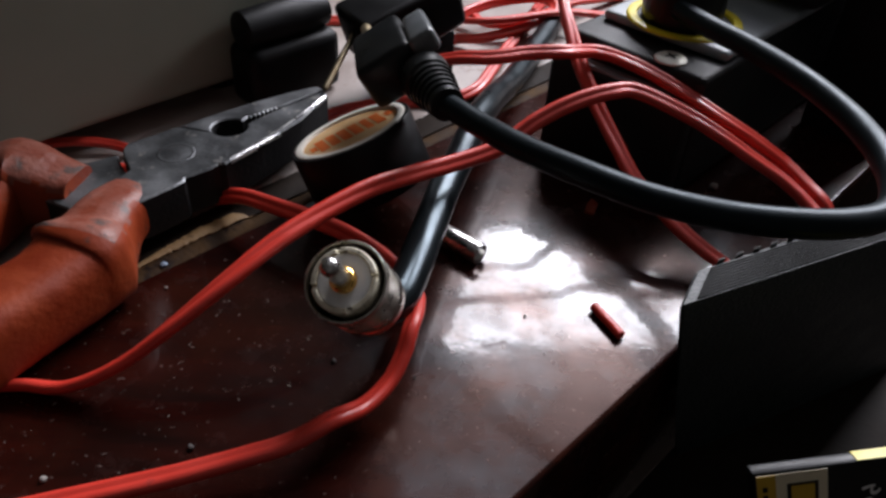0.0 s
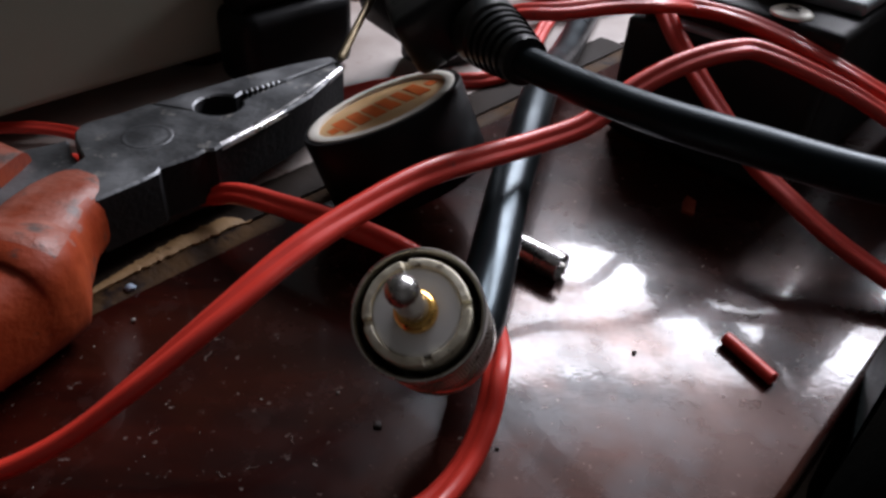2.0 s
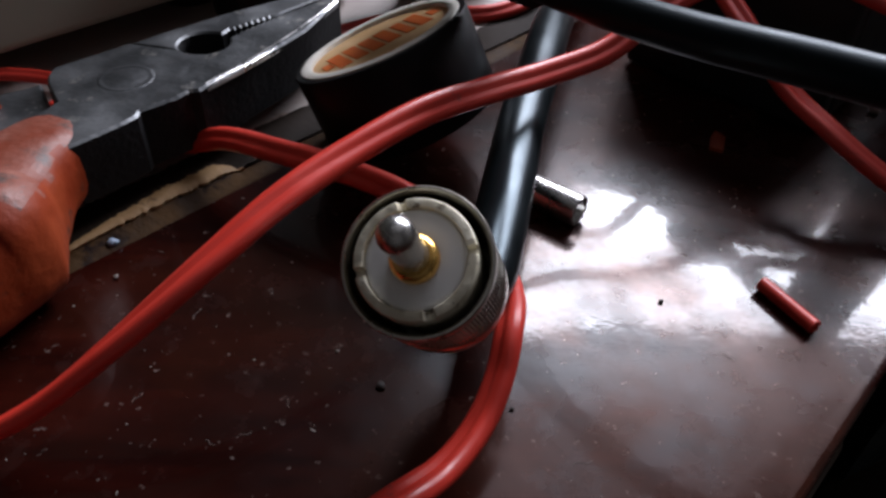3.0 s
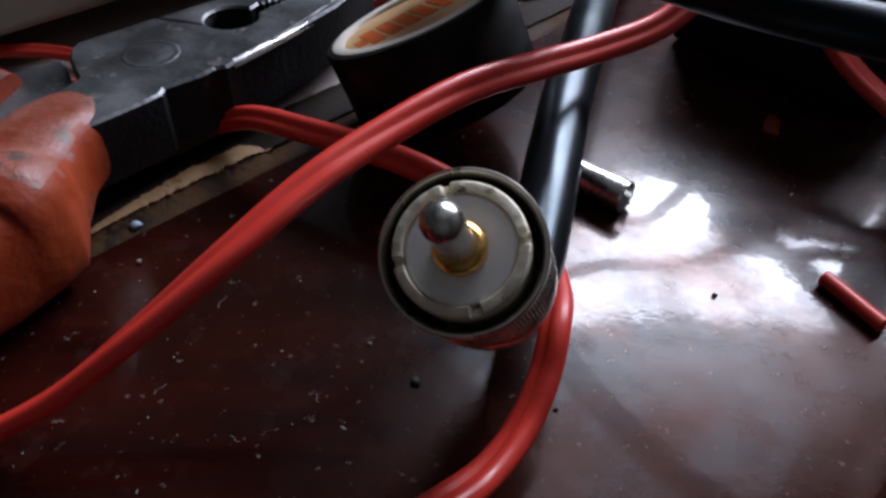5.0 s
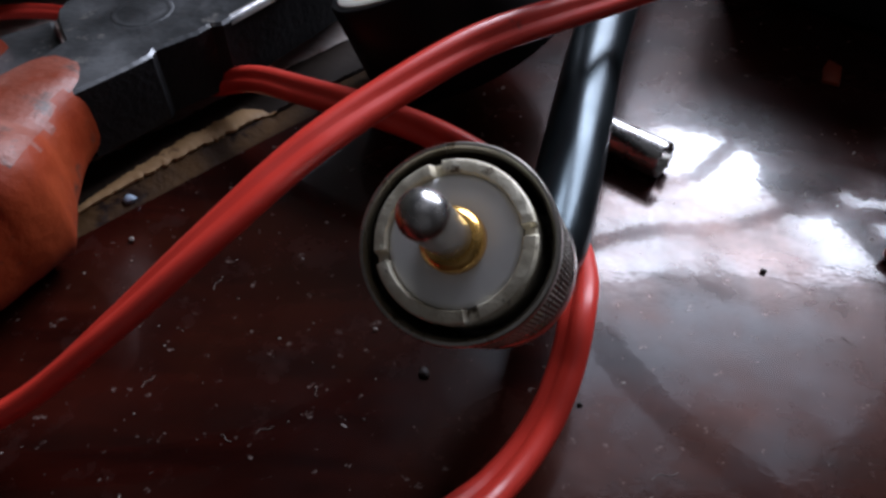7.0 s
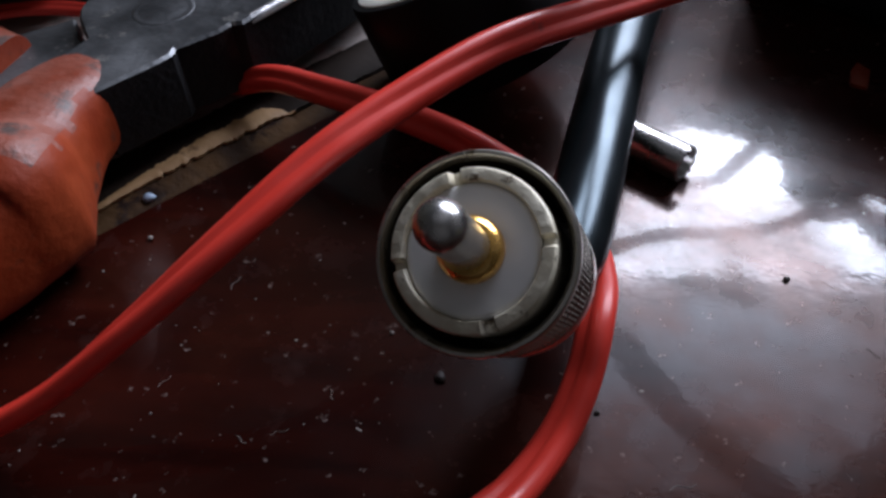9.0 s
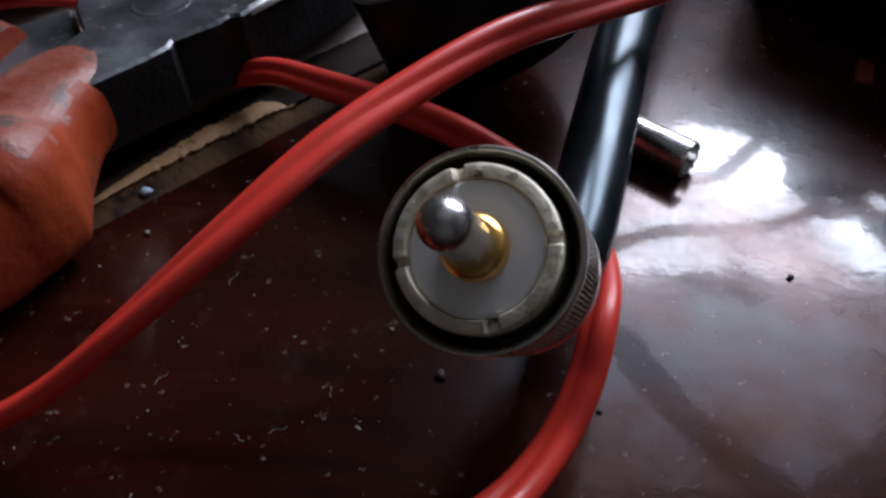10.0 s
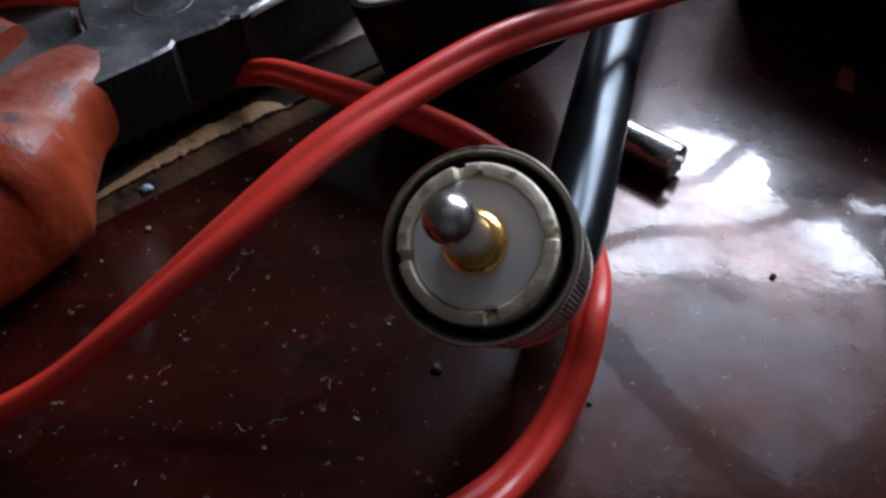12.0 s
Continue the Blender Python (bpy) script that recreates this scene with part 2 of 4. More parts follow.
def skin(bm, rings, cap=True, closed=True):
    for r, s in zip(rings, rings[1:]):
        for i in range(len(r) if closed else len(r) - 1):
            j = (i + 1) % len(r)
            bm.faces.new((r[i], r[j], s[j], s[i]))
    if cap:
        bm.faces.new(rings[0][::-1])
        bm.faces.new(rings[-1])


def sweep(bm, points, outline, turns=(0.0, 0.0), hint=(0.0, -0.62, 0.78), n=8, cap=True):
    """Draws an outline along a line. outline(s) gives pairs across and up at s from 0 to 1; turns: degrees of twist spread along the line."""
    line = glide(points, n)
    rings = []
    for i, c in enumerate(line):
        t = (line[min(i + 1, len(line) - 1)] - line[max(i - 1, 0)]).normalized()
        side = t.cross(Vector(hint)).normalized()
        up = side.cross(t)
        s = i / (len(line) - 1)
        f = s * (len(turns) - 1)
        k = min(int(f), len(turns) - 2)
        a = radians(turns[k] + (turns[k + 1] - turns[k]) * (f - k))
        rings.append(ring_at(bm, c, side * math.cos(a) + up * math.sin(a), up * math.cos(a) - side * math.sin(a), outline(s)))
    skin(bm, rings, cap)
    return rings


def round_outline(r, n=20, squash=1.0):
    pts = [(r * math.cos(2 * math.pi * k / n), squash * r * math.sin(2 * math.pi * k / n)) for k in range(n)]
    return lambda s: pts


def twin_outline(r):
    """Two round leads that hang together side by side."""
    pts = []
    for cx, a0 in ((r * 0.68, -124), (-r * 0.68, 56)):
        pts += [(cx + r * math.cos(radians(a0 + 248 * k / 12)), r * math.sin(radians(a0 + 248 * k / 12))) for k in range(13)]
    return lambda s: pts


def lathe(bm, centre, axis, rows, n=64, spin=0.0, start_cap=True, end_cap=True):
    """Turns rows of (distance along the axis, radius) round the axis through centre."""
    axis = Vector(axis).normalized()
    side = axis.cross(Vector((0, 0, 1)) if abs(axis.z) < 0.95 else Vector((1, 0, 0))).normalized()
    up = axis.cross(side)
    rings = []
    for d, r in rows:
        rings.append([bm.verts.new(Vector(centre) + axis * d + (side * math.cos(2 * math.pi * k / n + spin) + up * math.sin(2 * math.pi * k / n + spin)) * r) for k in range(n)])
    skin(bm, rings, cap=False)
    if start_cap:
        bm.faces.new(rings[0][::-1])
    if end_cap:
        bm.faces.new(rings[-1])
    return rings


def slab(bm, corners, z0, z1, edge=0.0, segments=2):
    """A plate with the given plan from z0 to z1, its edges rounded."""
    low = [bm.verts.new((x, y, z0)) for x, y in corners]
    top = [bm.verts.new((x, y, z1)) for x, y in corners]
    faces = [bm.faces.new(low[::-1]), bm.faces.new(top)]
    for i in range(len(low)):
        j = (i + 1) % len(low)
        faces.append(bm.faces.new((low[i], low[j], top[j], top[i])))
    if edge:
        es = {e for f in faces for e in f.edges}
        bmesh.ops.bevel(bm, geom=list(es), offset=edge, segments=segments, profile=0.6, affect="EDGES", clamp_overlap=True)


def block(bm, centre, axes, size, edge=0.0, segments=2, taper=1.0):
    """A box with rounded edges along three axes; taper narrows its far end along the first."""
    a, b, c = [Vector(v).normalized() for v in axes]
    vs = {}
    for i in (-1, 1):
        for j in (-1, 1):
            for k in (-1, 1):
                f = taper if i > 0 else 1.0
                vs[i, j, k] = bm.verts.new(Vector(centre) + a * i * size[0] / 2 + b * j * size[1] / 2 * f + c * k * size[2] / 2 * f)
    quads = [((-1, -1, -1), (-1, -1, 1), (-1, 1, 1), (-1, 1, -1)), ((1, -1, -1), (1, 1, -1), (1, 1, 1), (1, -1, 1)), ((-1, -1, -1), (1, -1, -1), (1, -1, 1), (-1, -1, 1)),
             ((-1, 1, -1), (-1, 1, 1), (1, 1, 1), (1, 1, -1)), ((-1, -1, -1), (-1, 1, -1), (1, 1, -1), (1, -1, -1)), ((-1, -1, 1), (1, -1, 1), (1, 1, 1), (-1, 1, 1))]
    fs = [bm.faces.new([vs[q] for q in f]) for f in quads]
    if edge:
        es = {e for f in fs for e in f.edges}
        bmesh.ops.bevel(bm, geom=list(es), offset=edge, segments=segments, profile=0.5, affect="EDGES", clamp_overlap=True)


def plan(e, w):
    """A place on the plan from its distances along the desk's edge and out over it."""
    p = E * e + W * w
    return (p.x, p.y)


def rect(e0, e1, w0, w1):
    return [plan(e0, w0), plan(e1, w0), plan(e1, w1), plan(e0, w1)]


# ---- room ----


def room():
    x0, x1, y0, y1, z0, z1 = -1600, 1600, -1700, WIN["y"] * 1000, -760, 2400
    flat = {"floor": ((x0, y0), (x1, y1), z0 - 60, z0, DARK_WOOD, "dark brown wooden floor of the room"), "ceiling": ((x0, y0), (x1, y1), z1, z1 + 60, CEILING_PAINT, "dull painted ceiling of the room")}
    for name, (a, b, lo, hi, m, lab) in flat.items():
        bm = bmesh.new()
        slab(bm, [a, (b[0], a[1]), b, (a[0], b[1])], lo, hi)
        single(name, bm, m, (0, 0, lo), lab, name, kind="structure")
    for name, a, b in (("wall_west", (x0 - 80, y0), (x0, y1)), ("wall_east", (x1, y0), (x1 + 80, y1)), ("wall_south", (x0 - 80, y0 - 80), (x1 + 80, y0))):
        bm = bmesh.new()
        slab(bm, [a, (b[0], a[1]), b, (a[0], b[1])], z0, z1)
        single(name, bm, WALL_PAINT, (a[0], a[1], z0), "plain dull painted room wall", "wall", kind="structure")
    wx0, wx1, wz0, wz1 = [1000 * WIN[k] for k in ("x0", "x1", "z0", "z1")]
    bm = bmesh.new()
    for a, b, lo, hi in ((x0 - 80, wx0, z0, z1), (wx1, x1 + 80, z0, z1), (wx0, wx1, z0, wz0), (wx0, wx1, wz1, z1)):
        slab(bm, [(a, y1), (b, y1), (b, y1 + 120), (a, y1 + 120)], lo, hi)
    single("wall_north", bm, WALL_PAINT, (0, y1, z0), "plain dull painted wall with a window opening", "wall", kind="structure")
    win = thing("window_1", ((wx0 + wx1) / 2, y1, wz0), "tall bright window with a plain frame", "window", kind="structure")
    for a, b, lo, hi in ((wx0, wx0 + 35, wz0, wz1), (wx1 - 35, wx1, wz0, wz1), (wx0 + 35, wx1 - 35, wz0, wz0 + 25), (wx0 + 35, wx1 - 35, wz1 - 35, wz1), (wx0 + 35, wx1 - 35, 1000 * WIN["sill"] - 20, 1000 * WIN["sill"] + 20)):
        bm = bmesh.new()
        slab(bm, [(a, y1 + 10), (b, y1 + 10), (b, y1 + 50), (a, y1 + 50)], lo, hi, 3)
        part("window_frame", bm, DARK_WOOD, win)


room()

# ---- desk ----


def desk():
    d = thing("desk", (0, 150, 0), "old desk with dark red varnished border and worn pale panel", "desk")
    bm = bmesh.new()
    low, high = -24.0, 0.0
    slab(bm, rect(-500, 620, -181, -50), low, high, 1.6, 3)
    part("border_board", bm, RED_VARNISH, d, "dark red glossy varnished board, dusty and scratched")
    bm = bmesh.new()
    slab(bm, rect(-500, 620, -560, -184.5), low, 0.6, 1.0, 2)
    part("top_panel", bm, PANEL_WOOD, d, "worn pale brown panel")
    # the chipped lip between the two
    bm = bmesh.new()
    rnd = random.Random(4)
    rows, crest, back, bm2, bm3 = [], [], [], bmesh.new(), bmesh.new()
    for k in range(521):
        e = 40 + k * 0.5
        chip = 1.2 * noise.noise((e * 0.09, 0.0, 0.0)) + 0.7 * noise.noise((e * 0.6, 3.0, 0.0))
        splinter = 0.75 * noise.noise((e * 0.85, 5.0, 0.0)) + 0.35 * rnd.uniform(-1, 1)
        swell = max(0.0, min(1.0, (e - 76) / 30)) * max(0.0, min(1.0, (122.5 - e) / 4.0)) ** 0.5
        hump = 1.1 + 1.3 * swell + 0.3 * noise.noise((e * 0.05, 7.0, 0.0))
        near = -180.2 + splinter * (0.3 + 0.7 * swell)
        far = near - 0.5 - 4.0 * swell
        back.append([bm3.verts.new((*plan(e, w), z)) for w, z in ((-193.0 + chip, 0.65), (-191.5 + chip, 0.8), (-189.5, 0.95), (far - 0.6, hump - 0.5), (far, hump))])
        if 62 <= e <= 124:
            crest.append([bm2.verts.new((*plan(e, w), z)) for w, z in ((far, hump), (far * 0.7 + near * 0.3, hump + 0.35 * swell), (far * 0.25 + near * 0.75, hump + 0.25 * swell), (near, hump - 0.2), (near - 0.15, hump - 1.0))])
        rows.append([bm.verts.new((*plan(e, w), z)) for w, z in ((near - 0.3, hump - 0.8), (-179.2 + 0.3 * chip, 0.62 * hump - 0.2), (-177.4 + 0.25 * chip, 0.45), (-175.6 + 0.15 * chip, 0.22), (-175.2 + 0.15 * chip, -0.1))])
    skin(bm, rows, cap=False, closed=False)
    part("worn_lip", bm, CHIPPED_WOOD, d, "dark chipped wooden edge")
    skin(bm2, crest, cap=False, closed=False)
    part("bare_ridge", bm2, BARE_WOOD, d, "golden bare wood ridge with a splintered edge")
    # this strip's dark brown also carries the shadow of the pliers
    skin(bm3, back, cap=False, closed=False)
    part("shaded_strip", bm3, DARK_WOOD, d, "worn strip behind the ridge, coloured dark for the pliers' shadow")
    bm = bmesh.new()
    slab(bm, rect(-500, 620, -72, -54), -90, -24.2, 1.0)
    part("apron", bm, RED_VARNISH, d)
    for e, w in ((-465, -100), (585, -100), (-465, -525), (585, -525)):
        bm = bmesh.new()
        slab(bm, rect(e - 25, e + 25, w - 25, w + 25), -760, -24.2, 2.0)
        part("leg", bm, RED_VARNISH, d)


desk()

# ---- coaxial cable with its plug ----
AXIS = Vector((-0.1927, -0.5763, 0.7942)).normalized()
FACE = Vector((-5.8, 135.9, 43.1))
BIG = 1.07


def grown(rows):
    return [(d * BIG, q * BIG) for d, q in rows]


def coax():
    ob = thing("coaxial_cable", (15, 210, 0), "thick black coaxial cable with a nickel-plated screw plug", "cable")
    bm = bmesh.new()
    rear = FACE - AXIS * 31
    sweep(bm, [rear + AXIS * 6, rear - AXIS * 1, (4.9, 160.5, 16.8), (8.2, 175, 16.6), (11.4, 192, 17.2), (15, 210.4, 18.0), (19.5, 228.5, 18.5), (23.6, 246.5, 18.6), (28, 264.5, 17.5), (33, 284, 14), (41, 310, 8.5), (52, 345, 5.8), (70, 400, 5.8), (90, 470, 5.8)], round_outline(5.15, 28), n=10)
    part("jacket", bm, BLACK_PVC, ob, "black scuffed cable jacket", 60)
    # coupling nut: knurled outside, threaded bore, thin bright rim
    nut_at = FACE - AXIS * 1.5
    bm = bmesh.new()
    n, rows = 448, []
    side = AXIS.cross(Vector((0, 0, 1))).normalized()
    up = AXIS.cross(side)
    prof = [(-9.0, 7.9), (-4.0, 7.9), (-3.2, 8.2), (-2.4, 7.9), (-1.6, 8.2), (-0.8, 8.1), (-0.15, 8.38), (0.0, 8.5), (0.0, 8.78), (-0.2, 8.92), (-1.2, 8.92), (-1.5, 8.6)]
    prof += [(-1.6 - 0.14 * k, 8.6) for k in range(80)]
    prof += [(-12.9, 8.4), (-13.2, 8.65), (-17.2, 8.65), (-17.8, 8.3), (-18.0, 7.4), (-18.0, 5.2)]
    for d, r in prof:
        ring, sharp = [], r == 8.6
        d, r = d * BIG, r * BIG
        for k in range(n):
            a = 2 * math.pi * k / n
            rr = r + (0.17 * math.cos(56 * a + d * 6.6) * math.cos(56 * a - d * 6.6) if sharp else 0.0)
            ring.append(bm.verts.new(nut_at + AXIS * d + (side * math.cos(a) + up * math.sin(a)) * rr))
        rows.append(ring)
    skin(bm, rows, cap=False)
    plug = part("plug_body", lathe_body(), NICKEL, ob, "tarnished plug body")
    nut = part("coupling_nut", bm, [NICKEL, THREAD], plug, "knurled nickel-plated coupling nut, its thread coloured dark for shade", 50)
    # the bore's faces are coloured dark for the shade deep in the groove
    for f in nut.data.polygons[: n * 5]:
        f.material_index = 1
    # notched collar round the insulator
    bm = bmesh.new()
    rows, n = [], 144
    for d, r in grown([(-9.5, 7.1), (-0.5, 7.1), (-0.1, 6.95), (0.0, 6.7), (0.0, 6.0), (-0.2, 5.87), (-2.0, 5.85)]):
        ring = []
        for k in range(n):
            a = 2 * math.pi * k / n
            cut = min(abs((math.degrees(a) - s + 180) % 360 - 180) for s in (300, 121, 203, 28))
            dd = d - (1.1 if cut < 4.5 and -1.0 < d else 0.0) + 0.12 * noise.noise((5 * math.cos(a), 5 * math.sin(a), 2.0))
            ring.append(bm.verts.new(FACE + AXIS * dd + (side * math.cos(a) + up * math.sin(a)) * r))
        rows.append(ring)
    skin(bm, rows, cap=False)
    part("notched_collar", bm, NICKEL_DARK, plug, "tarnished collar with small notches", 35)
    bm = bmesh.new()
    lathe(bm, FACE, AXIS, grown([(-9.5, 5.8), (-0.9, 5.8), (-0.7, 5.65), (-0.6, 5.3), (-0.6, 2.7), (-0.9, 2.6)]), 72)
    part("insulator", bm, PTFE, plug, "white plastic insulator disc")
    bm = bmesh.new()
    lathe(bm, FACE, AXIS, grown([(-1.0, 2.85), (0.3, 2.85), (0.8, 2.7), (1.1, 2.3), (1.0, 1.85)]), 48)
    part("pin_collar", bm, GOLD, plug, "gold-plated collar at the pin's foot")
    bm = bmesh.new()
    lathe(bm, FACE, (AXIS + Vector((0.0, 0.04, 0.03))).normalized(), grown([(-1.0, 1.9), (4.0, 1.9), (7.2, 1.98)] + [(8.6 + 2.1 * math.sin(radians(a)), 2.05 * math.cos(radians(a)) if a < 90 else 0.03) for a in range(0, 91, 10)]), 48)
    part("centre_pin", bm, BRIGHT_STEEL, plug, "bright round-tipped centre pin", 60)


def lathe_body():
    bm = bmesh.new()
    lathe(bm, FACE, AXIS, grown([(-9, 6.6), (-19.6, 6.6), (-20.2, 5.9), (-27.0, 5.9), (-28.2, 5.3)]), 48)
    return bm


coax()

# ---- red twin cables ----
TWIN = 1.62


def red_cable(points, turns, label, r=TWIN, n=8):
    bm = bmesh.new()
    sweep(bm, points, twin_outline(r), turns, n=n)
    base = Vector(points[0])
    base.z = min(p[2] for p in points) - r
    return single("speaker_cable", bm, RED_PVC, base, label, "cable", group="red twin cables", smooth=60)


WIRE_A = [(-125, 128, 1.8), (-104, 133, 1.9), (-88.1, 135.2, 2.6), (-75.8, 134.6, 3.6), (-62.8, 138.6, 8.5), (-50.7, 145.2, 16.2), (-38.8, 154.7, 23.5), (-27.8, 166.9, 28.2), (-16.8, 178.5, 30.4), (-5.3, 189.8, 31.4), (6.7, 199.7, 30.5), (19, 208.2, 30), (31.7, 215.4, 31.8), (42.9, 222.9, 37.6), (54.8, 228.6, 42), (66.6, 233.1, 44), (76, 236, 43), (92, 229.8, 38.7), (101.7, 224.9, 35.1), (111.9, 220.8, 30.1), (122.2, 216.8, 25), (129.9, 211, 20.2), (132.9, 205.5, 17.4), (136, 196, 10), (150, 200, 2), (168, 205, 1.8)]
WIRE_B = [(-150, 78, 1.6), (-110, 86, 1.6), (-78.1, 97.9, 3.6), (-65.1, 102.1, 4.4), (-52.4, 106, 5.1), (-39.8, 110, 5.9), (-28, 114, 7.1), (-16.9, 118.1, 8.5), (-7.7, 123.1, 11.3), (-1.1, 130.6, 8.0), (4.0, 138.0, 8.4), (7.0, 144.2, 11.6), (8.6, 150.7, 15.2), (9.6, 159.4, 13.6), (8.4, 170, 10.4), (0.5, 180.4, 12), (-10.8, 188.6, 13.8), (-24.1, 196.2, 14), (-37.1, 203.2, 12.9), (-50, 211, 10.5), (-63, 217.5, 5), (-80, 226, 3), (-100, 234, 2.4)]
WIRE_D = [(-6, 272, 30), (8, 260, 38), (18, 254, 43), (28.6, 251.7, 44.8), (40.9, 254.0, 46.2), (53.3, 255.1, 46.9), (66.6, 265.6, 43.1), (75.8, 257.1, 43.8), (84.9, 248.7, 42.7), (94.3, 241.3, 40.0), (103.5, 234.1, 36.8), (113.9, 230.0, 32.2), (124.5, 225.6, 26.6), (131.8, 218.8, 22.3), (136.4, 211.8, 19.2), (143, 208, 8), (155, 214, 2), (172, 222, 1.8)]
WIRE_E = [(70, 330, 53), (60, 312, 54.5), (56, 298, 53), (55.8, 286.7, 49.9), (58.2, 275.8, 44.2), (60.8, 264.9, 38.7), (64.2, 254.0, 33.6), (68.2, 243.3, 28.6), (72.5, 233.0, 23.8), (76.8, 223.1, 19.2), (82.9, 213.9, 15.8), (90.0, 205.9, 11.9), (98.2, 199.0, 8.2), (110, 191, 4), (124, 184, 2.0)]
WIRE_F = [(70, 440, 2.2), (63.9, 423.4, 3), (57.6, 404.4, 4), (48.1, 374.1, 4), (39.7, 350.6, 4), (33.4, 329.5, 4), (26.3, 309.9, 4), (14, 300, 3), (-3, 297, 2.6), (-20, 291, 2.6), (-33, 282, 2.6), (-45, 274, 2.4), (-62, 262, 2.4)]
WIRE_G = [(-60, 378, 2.2), (-45.8, 380.1, 2.4), (-31.5, 381.0, 3), (-10, 388, 5), (4.0, 393.5, 6), (14.3, 392, 7), (23.7, 386.3, 8), (29, 376, 8), (40, 374, 8), (52.5, 381.2, 9), (75.1, 404.7, 9), (89.2, 419.8, 6), (110, 440, 2.2)]
WIRE_H = [(-139, 196, 2.2), (-144.0, 209.7, 3), (-145.5, 219.0, 3), (-143, 229.5, 4), (-136.8, 239.0, 5), (-128.2, 244.6, 5), (-118.1, 247.2, 5), (-107.2, 248.1, 4), (-97, 245.3, 3), (-84, 240, 2.4), (-70, 236, 2.2)]
red_cable(WIRE_A, (84, 86, 64, 8, -24, -10, -4, 4, 20, 40, 20, 20), "red twin-lead cable that arches over the tape and the black cable")
red_cable(WIRE_B, (30, 30, 36, 44, 50, 54, 54, 40, 10, -6, 0), "red twin-lead cable looped round the metal plug")
red_cable(WIRE_D, (30, 10, 5, 20, 35, 40), "red twin-lead cable hanging over the power strip's end")
red_cable(WIRE_E, (0, 40, -30, 10, 20, 20), "red twin-lead cable running down from the power strip")
red_cable(WIRE_F, (20, 20, 10, 0), "red twin-lead cable lying on the pale desk panel")
red_cable(WIRE_G, (0, 20, 40, 60), "red twin-lead cable heaped at the back of the desk")
red_cable([(8, 352, 2.2), (16.5, 362, 4), (29.1, 360.9, 6), (50, 372, 8), (66, 392, 10), (60, 406, 11), (35.1, 395, 11), (17.7, 374, 11), (22, 366, 12), (40, 368, 13), (70, 385, 12), (95, 400, 6), (115, 415, 2.2)], (0, 30, 60, 20), "red twin-lead cable coiled loosely behind the power plug")
red_cable(WIRE_H, (10, 10, 20), "thin red twin-lead cable curving behind the pliers", 1.15)

# ---- black power cord ----
CORD = [(10.5, 216, 47.2), (15.5, 208, 48.4), (24.8, 196.1, 49.2), (35.5, 182.0, 51.2), (48.3, 169.4, 53.1), (62.4, 158.7, 54.1), (77.5, 151.5, 55.3), (92.5, 148.6, 56.2), (105.9, 149.9, 56.3), (116.4, 155.6, 55.9), (122.6, 166.5, 56.2), (124.8, 181.4, 57.2), (122.9, 199.0, 58.2), (117.0, 218.4, 58.9), (107.9, 238.8, 58.9), (98.5, 256, 58.6), (92, 268, 59)]


def power_cord():
    ob = thing("black_flex", (5, 232, 0), "black power cord with moulded plugs, looping above the desk", "power cord")
    bm = bmesh.new()
    sweep(bm, CORD, round_outline(3.55, 24), n=10)
    part("cord", bm, CORD_PVC, ob, "black round cord", 60)
    a = Vector((-0.36, 0.93, -0.05)).normalized()
    tip = Vector((14.2, 210.0, 48.4))
    bm = bmesh.new()
    rows = [(-1.5, 3.6), (-1.2, 5.2)]
    for k in range(6):
        r = 5.3 + 0.42 * k
        rows += [(k * 2.4 - 0.4, r), (k * 2.4 + 1.2, r), (k * 2.4 + 1.4, r - 0.9), (k * 2.4 + 2.0, r - 0.9)]
    rows += [(14.8, 7.8), (20, 8.2)]
    lathe(bm, tip, a, rows, 36)
    ax = Vector((-0.22, 0.97, 0.0)).normalized()
    flat = ax.cross(Vector((0, 0, 1))).normalized()
    body = bmesh.new()
    lean = radians(32)
    wide, tall = flat * math.cos(lean) + Vector((0, 0, math.sin(lean))), Vector((0, 0, math.cos(lean))) - flat * math.sin(lean)
    block(body, (-5.5, 243, 46.0), (ax, wide, tall), (28, 20, 16), 2.5, 3, 0.9)
    plug = part("plug", body, BLACK_RUBBER, ob, "glossy black moulded plug")
    part("strain_relief", bm, BLACK_RUBBER, plug, "ribbed rubber strain relief", 35)
    # the ridge is grey to stand in for the highlight on the black plug
    bm = bmesh.new()
    block(bm, (4.6, 241, 56.5), (ax, wide, tall), (20, 9, 8), 1.8, 3, 0.85)
    part("grip_ridge", bm, HIGHLIGHT_GREY, plug, "shiny raised grip ridge, coloured grey for its highlight")
    for q in (-5, 5):
        bm = bmesh.new()
        lathe(bm, Vector((-8.2, 260, 43)) + flat * q, ax, [(0, 2.0), (15.5, 2.0), (17, 1.4)], 20)
        part("pin", bm, BRASS, plug)
    bm = bmesh.new()
    rows = [(0, 14.5), (6, 15.0), (14, 14.0), (22, 11.5), (25, 8.0)]
    lathe(bm, (*plan(273, -120.5), 50.4), (0, 0, 1), rows, 10)
    bmesh.ops.bevel(bm, geom=list(bm.edges), offset=1.0, segments=2, affect="EDGES", clamp_overlap=True)
    part("socket_plug", bm, BLACK_RUBBER, ob, "black plug pushed into the power strip")


power_cord()

# ---- power strip ----


